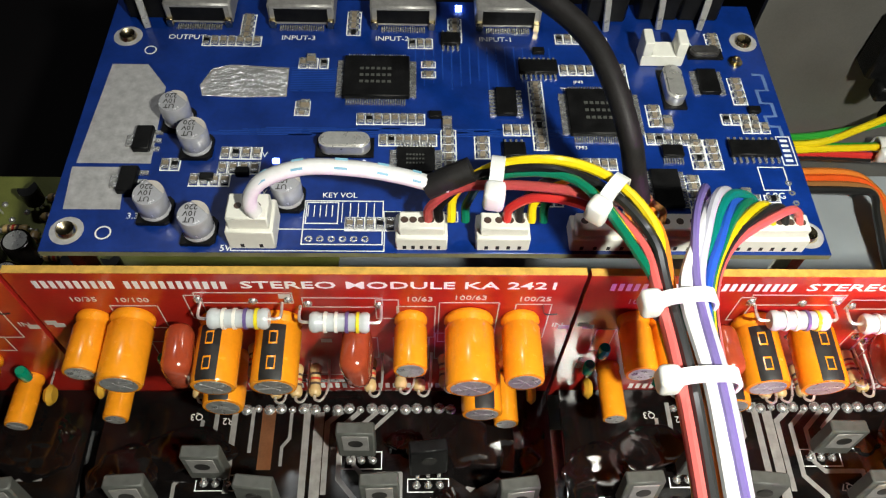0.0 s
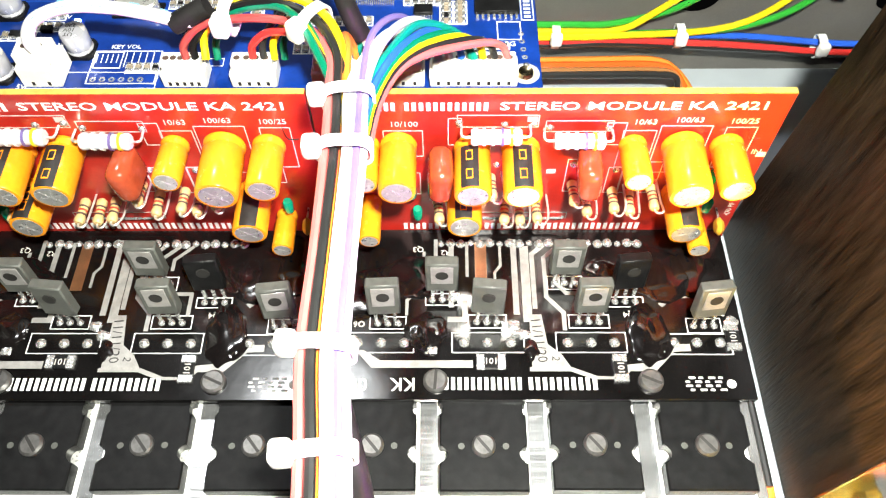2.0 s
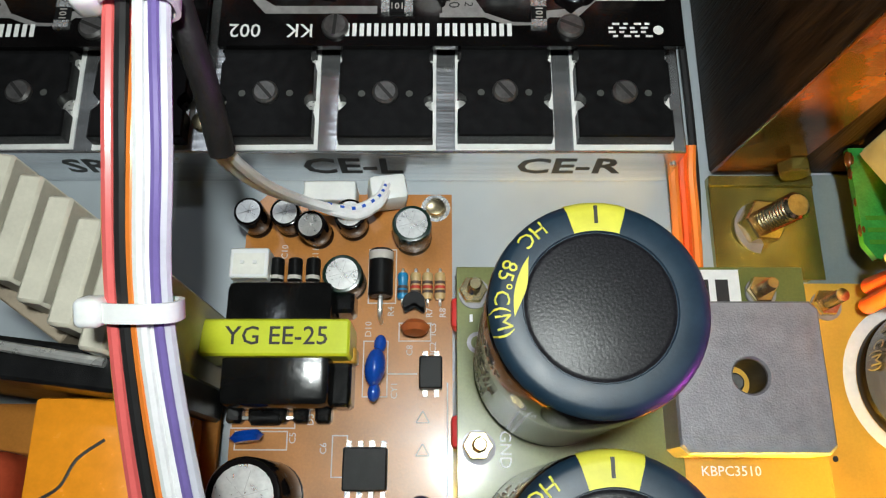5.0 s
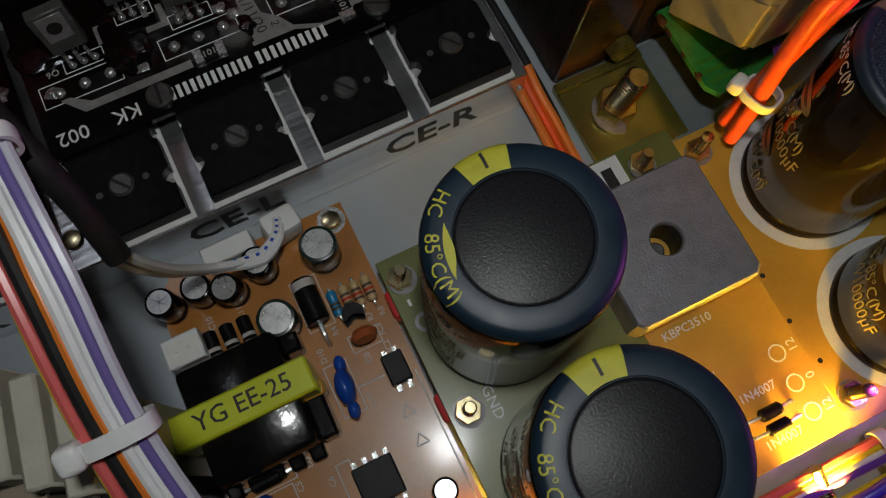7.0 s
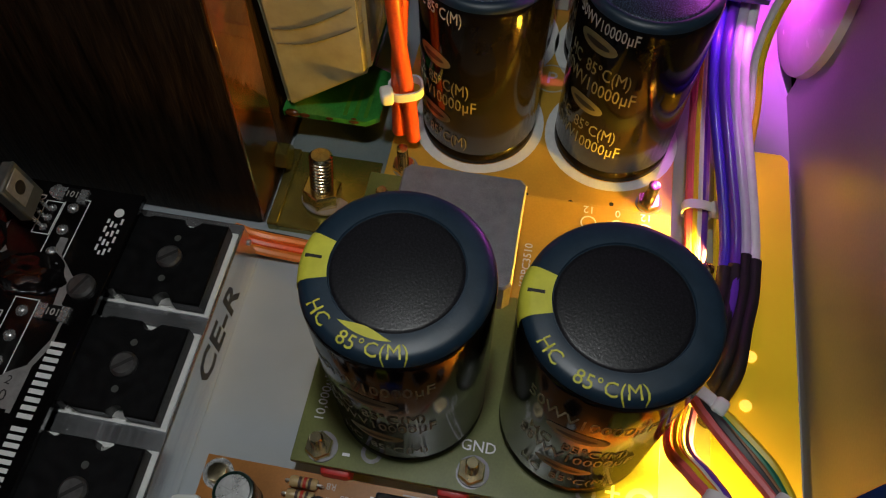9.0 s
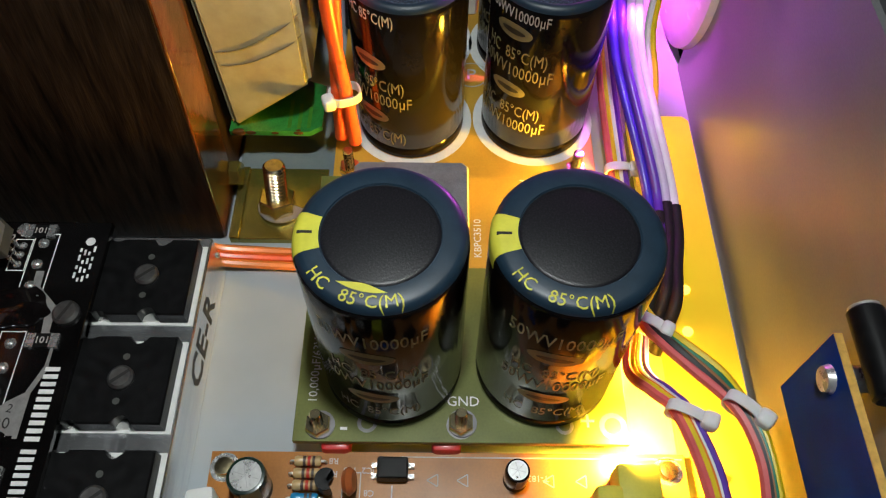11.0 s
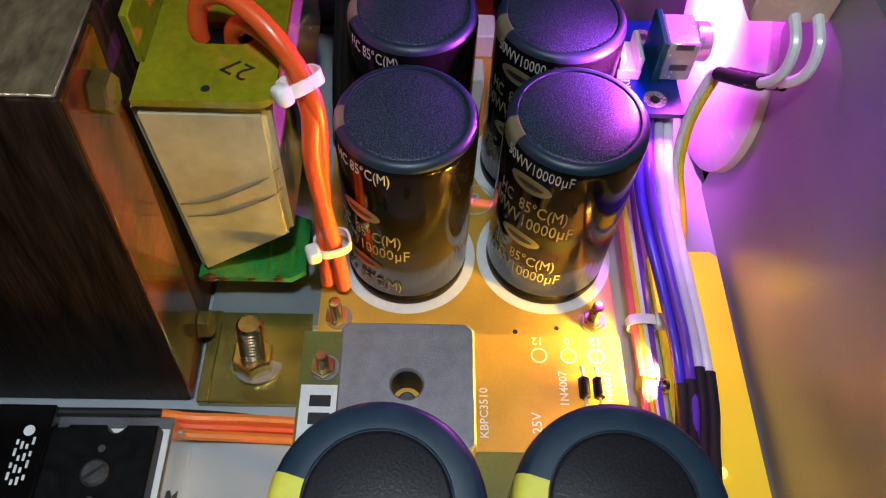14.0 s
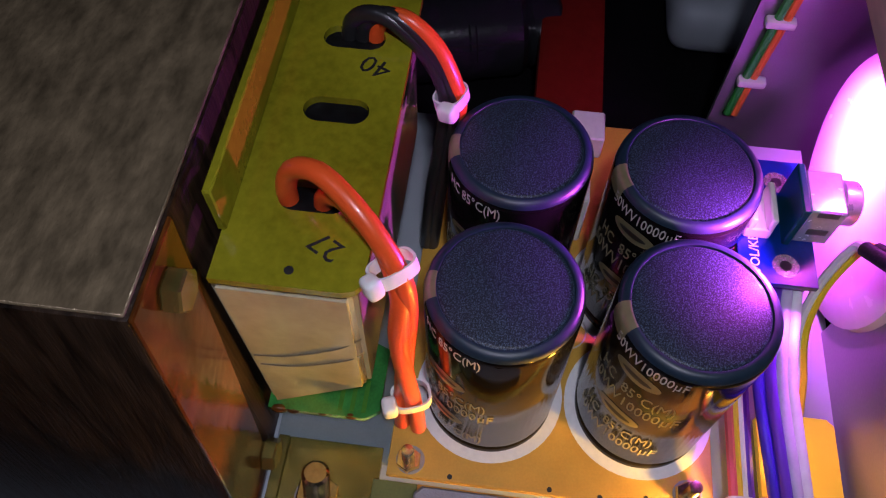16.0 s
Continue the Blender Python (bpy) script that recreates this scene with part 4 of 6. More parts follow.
part("tinned_area", add_prism(B(), [(1.6, 20.8), (12.4, 20.8), (13.6, 10), (2.4, 10)], Z - 0.1, Z + 0.05), TINNED, BB)
foil = add_prism(B(), [(24, 44.4), (26, 49.6), (30, 51), (43.4, 50.2), (43.6, 41.2), (33, 40.8), (25, 41.2)], Z - 0.1, Z + 0.1)
bmesh.ops.subdivide_edges(foil, edges=foil.edges[:], cuts=2)
part("foil_patch", foil, FOIL, BB, "patch of crumpled silver foil")
for s, x, y, h in (("OUTPUT", 18.6, 60.0, 2.2), ("INPUT-3", 44.6, 60.2, 2.2), ("INPUT-2", 66.6, 60.4, 2.2), ("INPUT-1", 91.2, 60.6, 2.2), ("3.3V", 39.4, 24.4, 2.0), ("3.3V", 17.0, 8.4, 2.0), ("5V", 35.6, 0.9, 2.0),
                   ("1.3V", 40.5, 14.6, 1.8), ("5.8G", 147.4, 14.6, 2.2), ("KEY VOL", 57, 13.9, 1.8), ("JP43", 109.5, 46.8, 1.3), ("TP51", 106.5, 44.5, 1.3), ("TP53", 108, 27.2, 1.3), ("JP12", 76, 10.4, 1.3)):
    text(BB, s, T(x, y, Z), h, SILK, depth=0.03)
silk = B()
frame_lines(silk, 50, 1.8, 66, 12.6, Z, 0.25)
frame_lines(silk, 50.4, 6.8, 57, 12.2, Z, 0.25)
frame_lines(silk, 36.6, 0.3, 66.4, 5.6, Z, 0.2)
frame_lines(silk, 145.2, 16, 151, 22.4, Z, 0.25)
frame_lines(silk, 66, 7.4, 81, 10, Z, 0.2)
frame_lines(silk, 151.2, 22.8, 154.4, 31.0, Z, 0.25)
for k in range(5):
    add_box(silk, 152.0, 23.8 + 1.4 * k, Z - 0.1, 153.6, 24.5 + 1.4 * k, Z + 0.05)
for k in range(5):
    add_box(silk, 57.6 + 1.6 * k, 7.2, Z - 0.1, 57.8 + 1.6 * k, 12.0, Z + 0.05)
    add_box(silk, 50.8 + 1.2 * k, 8.6, Z - 0.1, 51.0 + 1.2 * k, 11.4, Z + 0.05)
tagged(part("printed_marking", silk, SILK, BB), kind="stuff")
for k, (x, y, r) in enumerate(((11.5, 4.4, 1.6), (11, 55.5, 1.4), (147.0, 9.4, 1.6), (137, 59.5, 1.2), (151.6, 7.6, 0.7), (151.4, 10.2, 0.7), (151.2, 12.8, 0.7), (151.0, 15.4, 0.7), (150.9, 18.0, 0.7))):
    part("via_ring", ring_mark(B(), x, y, Z, r * (0.45 if k > 3 else 0.8), r, 0.05), SOLDER if k > 3 else SILK, BB)
for k in range(6):
    part("via_ring", ring_mark(B(), 51.5 + 2.2 * k, 3.2, Z, 0.35, 0.75, 0.05), SOLDER, BB)
part("aerial_trace", add_tube(B(), [(150.5, 50, Z), (153, 49.9, Z), (153, 45, Z), (150.5, 44.9, Z), (150.5, 41, Z), (153, 40.9, Z), (153, 37, Z), (150.5, 36.9, Z), (150.6, 34, Z), (153, 33.9, Z), (153, 31, Z)], 0.45, 4, 1, 0.15), BLUE_AERIAL, BB)
tr = B()
for k in range(14):
    add_box(tr, 44, 43 + 0.55 * k, Z - 0.1, 54.5, 43.25 + 0.55 * k, Z + 0.03)
for k in range(16):
    add_box(tr, 72 + 2.1 * k, 44 + (k % 4), Z - 0.1, 72.3 + 2.1 * k, 58, Z + 0.03)
    add_box(tr, 20 + 5 * k, 30 + 0.5 * (k % 5), Z - 0.1, 50 + 4.8 * k, 30.25 + 0.5 * (k % 5), Z + 0.03)
tagged(part("trace_field", tr, BLUE_TRACE, BB), kind="stuff")
# rows of small chips: start, step, count, turn
ROWS = ((23.4, 58.8, 1.95, 0, 7, 90), (60.4, 34.8, 1.85, 0, 8, 90), (65.4, 28.8, 1.75, 0, 7, 90), (99.4, 22.6, 1.85, 0, 9, 90), (123.4, 29.8, 1.9, 0, 6, 90), (59.4, 6.8, 2.0, 0, 5, 90), (99.4, 45.8, 0, -2.05, 10, 0),
        (47.4, 38.8, 0, -2.2, 2, 0), (46.4, 51.8, 2.4, 0, 3, 90), (79.4, 30.8, 0, -2.2, 5, 0), (133.0, 28.8, 0, -2.1, 4, 0), (136.4, 28.8, 0, -2.1, 4, 0), (138.4, 13.8, 4.0, 0, 3, 0), (125.4, 38.8, 0, -2.2, 3, 0),
        (145.9, 47.6, 0, -2.1, 4, 0), (141.4, 35.8, 2.1, 0, 4, 90), (145.4, 33.4, 2.1, 0, 3, 90), (32.4, 24.8, 2.2, 0, 4, 90), (32.4, 20.8, 2.2, 0, 4, 90), (20.5, 21.6, 2.0, 0, 2, 90), (27.0, 17.6, 2.1, 0, 4, 90), (130.4, 18.8, 0, -2.1, 5, 0),
        (92.4, 32.0, 1.9, 0, 3, 90), (86.6, 29.0, 0, -2.1, 3, 0), (106.4, 61.0, 2.0, 0, 4, 90), (106.4, 50.6, 2.0, 0, 4, 90), (71.4, 58.8, 1.9, 0, 3, 90), (75.2, 51.8, 0, -3.2, 2, 0), (57.4, 68.6, 0, -2.1, 4, 0), (32.4, 67.0, 0, -2.1, 4, 0),
        (81.5, 66.6, 0, -2.1, 4, 0), (119.4, 51.6, 0, -2.1, 4, 0), (97.8, 13.0, 1.9, 0, 3, 90), (112.5, 60.0, 2.2, 0, 3, 90), (143.5, 62.6, 0, -2.0, 3, 0), (117.5, 47.0, 0, -2.2, 2, 0))
k = 0
ol = B()
for s in (-1, 1):
    add_box(ol, -1.42, s * 0.92 - 0.15, -0.05, 1.42, s * 0.92 + 0.15, 0.05)
    add_box(ol, s * 1.57 - 0.15, -1.07, -0.05, s * 1.57 + 0.15, 1.07, 0.05)
OUTLINE = mesh_of("printed_frame", ol, SILK)
for x, y, dx, dy, n, a in ROWS:
    for i in range(n):
        k += 1
        chip(BB, T(x + dx * i, y + dy * i, Z, 0, 0, a + random.uniform(-2, 2)), SMDK if k % 8 == 1 else SMD)
        chip(BB, T(x + dx * i, y + dy * i, Z, 0, 0, a), OUTLINE, "printed_frame")
for x, y in ((48.2, 52.4), (48.0, 38.0), (79.2, 33.5), (128, 34.5), (141.0, 14.4), (140, 10.2)):
    chip(BB, T(x, y, Z, 0, 0, 90), SMDBIG)
for x, y in ((36.6, 19.6), (29.6, 18.0), (148.2, 38.4), (76.6, 35.8), (101, 56.4)):
    part("small_transistor", add_box(B(), -1.4, -0.9, 0.1, 1.4, 0.9, 1.1, 0.15), PACK, BB, at=T(x, y, Z))
part("status_led", add_box(B(), -0.7, -0.5, 0, 0.7, 0.5, 0.6), LEDBLUE, BB, "lit blue status light", at=T(43.2, 22.6, Z))
part("status_led", add_box(B(), -0.8, -0.8, 0, 0.8, 0.8, 0.8), LEDBLUE, BB, "lit white-blue light beside a socket", at=T(82.6, 71.0, Z))


# ---- the brown switching supply board ----
SM = thing("supply_board", T(-92.4, 0.6, 5.4), "brown phenolic power supply board with a tape-wrapped transformer", "circuit board")
part("board", add_prism(B(), [(0.0, -4), (4, 0), (44.3, 0), (44.5, -102.5), (0, -102.5)], 0, 1.6), PHENOL, SM)
Zs = 1.6
for x, y in ((40.8, -3.2), (40.8, -98.6)):
    part("support", add_cyl(B(), 2.4, -5.4, 0, 12, T(x, y, 0)), STEEL, SM)
    part("pad_ring", ring_mark(B(), x, y, Zs, 1.4, 3.2), SOLDER, SM)
    part("fixing_screw", add_lathe(B(), [(0, 0), (2.3, 0), (1.9, 1.3), (0, 1.6)], 16), BRASS, SM, at=T(x, y, Zs))
for x, y, r, h in ((2.6, -7.2, 3.1, 9.5), (9.6, -7.0, 3.1, 9.5), (16.0, -9.6, 3.1, 9.0), (23.2, -7.6, 3.3, 9.5), (36.0, -10.2, 4.0, 10.5), (22.4, -20.4, 4.0, 10.5)):
    radial_cap(SM, T(x, y, Zs, random.uniform(-4, 4), random.uniform(-5, 3)), r, h, sleeve=SLEEVE if r < 3.5 else GREENSLEEVE, stripe=(120 if r < 3.5 else 200, GOLD if r > 3.5 else SILKDIM, None), label="small black can capacitor")
radial_cap(SM, T(9, -63, Zs), 6.5, 22, sleeve=SLEEVE, stripe=(160, SILKDIM, None))
radial_cap(SM, T(38.4, -65.4, Zs), 2.6, 8, sleeve=SLEEVE, stripe=(200, SILKDIM, None))
c = part("connector", add_box(B(), -4.0, -3.2, 0, 4.0, 3.2, 6.0, 0.3), NYLON, SM, at=T(2.6, -17.4, Zs))
part("connector_cavity", add_box(B(), -3.2, -2.4, 5.0, 3.2, 2.0, 6.06), CONN, c)
for dx in (-1.3, 1.3):
    part("pin", add_box(B(), dx - 0.35, -0.35, 2, dx + 0.35, 0.35, 6.8), STEEL, c)
c = part("connector", add_box(B(), -5.5, -2.2, 0, 5.5, 2.2, 6.5, 0.3), NYLON, SM, at=T(18.5, -1.6, Zs))
c = part("plug", add_box(B(), -4.0, -3.0, 0, 4.0, 3.0, 7.5, 1.2, 2), NYLON, SM, "milky plug at the end of a blue-flecked cable", at=T(30.0, -1.2, Zs, 0, 8, 10))
for x in (7.6, 11.4, 15.2):
    d = part("diode", add_cyl(B(), 1.5, -2.6, 2.6, 14, T(0, 0, 2.0, 90), 0.3), PACK, SM, at=T(x, -17.9, Zs))
    part("band", add_lathe(B(), [(1.52, 1.3), (1.55, 1.3), (1.55, 2.1), (1.52, 2.1)], 14, T(0, 0, 2.0, 90)), SILKDIM, d)
d = part("diode", add_cyl(B(), 2.5, -5.0, 5.0, 18, T(0, 0, 4.0, 90), 0.4), PACK, SM, "large black diode with a grey band", at=T(29.6, -19.0, Zs))
part("band", add_lathe(B(), [(2.52, -4.4), (2.56, -4.4), (2.56, -2.6), (2.52, -2.6)], 18, T(0, 0, 4.0, 90)), SILKDIM, d)
part("lead", add_tube(B(), [(0, -5, 4), (0, -8.5, 4), (0, -9.5, 1), (0, -9.6, 0)], 0.5, 6, 4), STEEL, d)
d = part("diode", add_cyl(B(), 1.4, -3, 3, 14, T(0, 0, 2.0, 0, 90), 0.3), PACK, SM, at=T(7.4, -48.3, Zs))
part("lead", add_tube(B(), [(-6, 0, 0), (-5.5, 0, 2), (5.5, 0, 2), (6, 0, 0)], 0.35, 6, 4), STEEL, d)
for x, m in ((34.0, BLUERES), (36.7, BEIGERES), (39.2, BEIGERES), (41.8, BEIGERES)):
    resistor(SM, T(x, -21.2, Zs + 1.6, 0, 0, 90), 5.6, 1.15, m, (BAND, BANDRED, BAND) if m is BEIGERES else (BAND, BAND), 1.0)
part("small_transistor", add_lathe(B(), [(0, 2.5), (2.3, 2.5), (2.3, 7), (0, 7)], 14, None, -30, 210), PACK, SM, at=T(36.6, -26.0, Zs))
part("ceramic_disc", add_lathe(B(), [(0, -1.2), (2.2, -1.1), (3.0, 0), (2.2, 1.1), (0, 1.2)], 18, T(0, 0, 4.5, 80)), ORANGECER, SM, at=T(36.8, -30.6, Zs))
blue = B()
bmesh.ops.create_uvsphere(blue, u_segments=20, v_segments=12, radius=1, matrix=Matrix.Translation((0, 0, 4.6)) @ Matrix.Diagonal((2.1, 3.9, 2.9, 1)))
for dy in (-4.8, 4.8):
    bmesh.ops.create_uvsphere(blue, u_segments=14, v_segments=8, radius=1, matrix=Matrix.Translation((0.3, dy, 3.8)) @ Matrix.Diagonal((1.3, 2.0, 1.8, 1)))
    add_cyl(blue, 0.35, -0.2, 3, 8, T(0.3, dy * 1.1, 0))
part("ceramic_capacitor", blue, BLUECER, SM, "glossy blue ceramic capacitor", at=T(29.0, -38.6, Zs, 0, 0, -6), angle=60)
part("ceramic_disc", add_lathe(B(), [(0, -1.1), (2.4, -1), (3.4, 0), (2.4, 1), (0, 1.1)], 18, T(0, 0, 4, 90, 0, 8)), BLUECER, SM, at=T(4.4, -52.0, Zs))
for x, y, w, h, n in ((40.0, -39.4, 4.6, 6.5, 2), (27.4, -58.0, 8.5, 8.2, 4)):
    c = part("logic_chip", add_box(B(), -w / 2, -h / 2, 0.6, w / 2, h / 2, 4.0, 0.3), PACK, SM, at=T(x, y, Zs))
    for k in range(n):
        for s in (-1, 1):
            part("pin", add_box(B(), (k - (n - 1) / 2) * 2.3 - 0.5, s * (h / 2 + 0.6) - 0.7, 0, (k - (n - 1) / 2) * 2.3 + 0.5, s * (h / 2 + 0.6) + 0.7, 1.4), SOLDER, c)
OFF = -2.9
EE = part("transformer", add_box(B(), 0.0, -47, 2.0, 21.0, -22.5, 13, 1.6, 2), FERRITE, SM, "small black ferrite transformer wrapped in lime tape")
part("core", add_box(B(), -3.4, -34.5 + OFF, 2.5, 24.4, -28.2 + OFF, 14.6, 0.4), PACKGREY, EE)
part("tape", add_box(B(), -3.8, -35.0 + OFF, 3.0, 24.8, -27.8 + OFF, 15.0, 0.5), TAPEYEL, EE, "lime-yellow tape with printed type number")
text(EE, "YG EE-25", T(11, -31.3 + OFF, 15.0), 5.0, INK, depth=0.03)
part("tape_flap", add_box(B(), 16.5, -38.2, 4.0, 25.5, -35.0, 9.0, 0.5), MUSTARD, EE)
for k in range(5):
    part("bobbin_foot", add_box(B(), -0.4 + 4.4 * k, -49.4, 0.6, 2.8 + 4.4 * k, -46.0, 4.6, 0.6), FERRITE, EE)
    part("bobbin_foot", add_box(B(), 1.4 + 4.4 * k, -23.5, 0.6, 4.0 + 4.4 * k, -21.0, 4.6, 0.6), FERRITE, EE)
part("bobbin_cheek", add_box(B(), 20.6, -46.6, 0.8, 24.6, -36.6, 8.5, 0.7), FERRITE, EE)
part("bobbin_cheek", add_box(B(), 20.6, -28.0, 0.8, 24.6, -22.4, 8.5, 0.7), FERRITE, EE)
silk = B()
for x0, y0, x1, y1 in ((26, -44, 31.2, -32.4), (26.6, -24.6, 32.6, -12.6), (0.0, -50.2, 13.0, -46.6), (1, -54.4, 11.6, -50.6), (20.4, -59.6, 23.6, -51.4), (33.2, -32.6, 40, -28.6)):
    frame_lines(silk, x0, y0, x1, y1, Zs, 0.25)
for y0, y1, x in ((-39.4, -39.1, 31),):
    add_box(silk, 31.2, -39.4, Zs - 0.1, 37.2, -39.1, Zs + 0.05)
add_box(silk, 43.2, -102, Zs - 0.1, 43.5, -41, Zs + 0.05)
for y in (-48.2, -54.6, -73, -80):
    for a in (0, 120, 240):
        add_box(silk, -1.3, -0.9, Zs - 0.1, 1.3, -0.65, Zs + 0.05, m=T(38.4, y, 0, 0, 0, a))
tagged(part("printed_marking", silk, SILKDIM, SM), kind="stuff")
for s, x, y, a in (("C10", 8.6, -13.2, 90), ("C11", 15.2, -13.8, 90), ("R4", 31.6, -26.2, 90), ("R7", 39.6, -26.5, 90), ("R8", 42.4, -26.5, 90), ("IC3", 40.4, -30, 90), ("IC2", 40.4, -34, 90), ("C8", 35.6, -34.4, 90), ("D10", 27, -30, 90), ("CY1", 32.6, -42.6, 90),
                   ("C5", 12.6, -52, 90), ("C6", 18.8, -54, 90), ("T-1837", 39, -70, 90), ("D5", 16, -48.4, 90)):
    text(SM, s, T(x, y, Zs, 0, 0, a), 1.9, SILKDIM, depth=0.03)
for x, y, l, w in ((30, -84, 5.5, 3.0), (33, -90, 7, 4.5)):
    part("yellow_capacitor", add_box(B(), -l, -w, 0.5, l, w, 9, 1.0, 2), LEMON, SM, "yellow box capacitor", at=T(x, y, Zs))


# ---- large filter capacitors ----
def patch_oval(r, angle, z, half_angle, half_height, n=20):
    """An oval print that follows a round sleeve."""
    bm = B()
    mid = [(angle + half_angle * math.cos(math.pi * i / n), half_height * math.sin(math.pi * i / n)) for i in range(n + 1)]
    put = lambda a, zz: bm.verts.new((r * math.cos(radians(a)), r * math.sin(radians(a)), zz))
    up, low = [put(a, z + dz) for a, dz in mid], [put(a, z - dz) for a, dz in mid]
    for i in range(n):
        bm.faces.new((up[i], up[i + 1], low[i + 1], low[i]))
    bmesh.ops.remove_doubles(bm, verts=bm.verts, dist=0.001)
    return bm


def big_cap(at, r=15.0, h=52.0, near=True, label="", group="", mark=90.0, face=180.0, y_side=True, phase=0.0):
    c = thing("filter_capacitor", at, label, "capacitor", group)
    prof = [(0, 0), (r * 0.95, 0), (r, 0.6), (r, 2.6), (r * 0.965, 3.4), (r, 4.2), (r, h - 3.0), (r * 0.985, h - 1.6), (r * 0.93, h - 0.5)]
    part("can", add_lathe(B(), prof, 56), SLEEVE, c, "black glossy printed sleeve")
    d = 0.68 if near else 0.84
    part("shoulder", add_lathe(B(), [(r * 0.991, h - 2.2), (r * 0.98, h - 1.2), (r * 0.94, h - 0.4), (r * 0.88, h), (r * (d + 0.01), h - 0.05), (r * d, h - 0.4), (0, h - 0.5)], 56), NAVY, c, "dark blue rolled shoulder")
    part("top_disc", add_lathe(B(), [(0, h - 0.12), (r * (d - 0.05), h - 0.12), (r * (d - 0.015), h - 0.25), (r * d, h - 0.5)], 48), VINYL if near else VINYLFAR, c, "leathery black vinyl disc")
    patch = [(r * 1.003, h - 4.5), (r * 1.003, h - 2.2), (r * 0.988, h - 1.15), (r * 0.945, h - 0.33), (r * 0.88, h + 0.05), (r * (d + 0.01), h + 0.0)]
    if near:
        part("polarity_mark", add_lathe(B(), patch, 10, None, mark - 17, mark + 17), LEMON, c, "yellow polarity block")
        part("polarity_dash", add_box(B(), r * 0.76, -0.25, h - 0.2, r * 0.93, 0.25, h + 0.12, m=T(0, 0, 0, 0, 0, mark)), INK, c)
        if y_side:
            moon = [(r * 0.765 * math.cos(radians(mark + 76 + q)), r * 0.765 * math.sin(radians(mark + 76 + q))) for q in range(-22, 23, 4)]
            moon += [((r * (0.765 - 0.10 * math.cos(radians(q * 90 / 22)))) * math.cos(radians(mark + 76 + q)), (r * (0.765 - 0.10 * math.cos(radians(q * 90 / 22)))) * math.sin(radians(mark + 76 + q))) for q in range(18, -22, -4)]
            part("polarity_mark", add_prism(B(), moon, h - 0.1, h + 0.06), LEMON, c, "yellow printed crescent")
        for s, a in (("HC", 42), ("85\u00b0C(M)", 86)):
            part("lettering", text_mesh(s, 3.1, LEMON, 0.05, arc=r * 0.875, roll=r, bold=0.0), LEMON, c, at=T(0, 0, h + 0.14, 0, 0, mark + a + 90))
    else:
        part("polarity_mark", add_lathe(B(), patch, 8, None, mark - 12, mark + 12), GOLD, c, "pale gold polarity block")
        part("lettering", text_mesh("HC 85\u00b0C(M)" if y_side else "50WV10000\u00b5F", 4.4, SILKDIM, 0.03, bend=r * 1.003, bold=0.0, wide=0.6), SILKDIM, c, at=T(0, 0, h - 4.2, 0, 0, face + 90))
    # printed sleeve: rows of figures with an oval between them, a plain dark bar in each oval
    for k in range(4):
        z = h - 9.0 - phase - 18.4 * (k - 0.5 if near else k)
        for word, dz, size in (("HC  85\u00b0C(M)", -7.0, 5.2), ("50WV10000\u00b5F", -12.2, 5.6)):
            if 4.5 < z + dz < h - 8.5:
                part("lettering", text_mesh(word, size, GOLD, 0.03, bend=r * 1.003, bold=0.0, wide=0.62), GOLD, c, at=T(0, 0, z + dz, 0, 0, face + 90))
        if 6 < z < h - 8:
            part("printed_oval", patch_oval(r * 1.004, face - 3, z, 20, 2.3), GOLD, c)
            part("printed_bar", patch_oval(r * 1.009, face - 3, z, 13, 0.8), INK, c)
    return c


NEAR = "large black capacitor with navy shoulder and yellow print on olive board"
FAR = "large black can capacitor with gold print, standing on the amber board"
for x, y in ((-28.8, -38.2), (-28.6, -71.8)):
    big_cap(T(x, y, 11.6), 15.2, 53.0, True, NEAR, "filter capacitors on the olive board", face=172, y_side=y > -60)
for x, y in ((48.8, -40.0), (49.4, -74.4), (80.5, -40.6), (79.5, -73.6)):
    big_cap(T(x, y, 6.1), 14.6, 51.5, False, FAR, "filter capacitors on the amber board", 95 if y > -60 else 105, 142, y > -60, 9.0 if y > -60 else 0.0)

# ---- supply boards and the rectifier ----
NB = thing("rectifier_board", T(-47.2, -17.2, 9.8), "olive green circuit board carrying two capacitors and a rectifier", "circuit board")
part("board", add_box(B(), 0, -72.3, 0, 43.5, 0, 1.6, 0.1), OLIVE, NB)
part("board_end", add_box(B(), 43.5, -72.3, 0, 71.2, -9.5, 1.6, 0.1), YELLOWPCB, NB, "translucent amber end of the board")
part("board_corner", add_box(B(), 43.5, -9.5, 0, 71.2, 0, 1.6, 0.1), OLIVE, NB)
for x, y in ((3.2, -5.4), (3.8, -36.0), (61.6, -5.2)):
    stud(NB, T(x, y, 1.6, 0, 3), 1.35, 7.0, 2.9, 2.0, 3.2)
for x, y, r in ((3.8, -36.0, 3.1), (4.0, -69.0, 3.0), (4.2, -15.8, 2.2), (4.0, -58.5, 2.0)):
    part("pad_ring", ring_mark(B(), x, y, 1.6, r * 0.62, r), TRACE, NB)
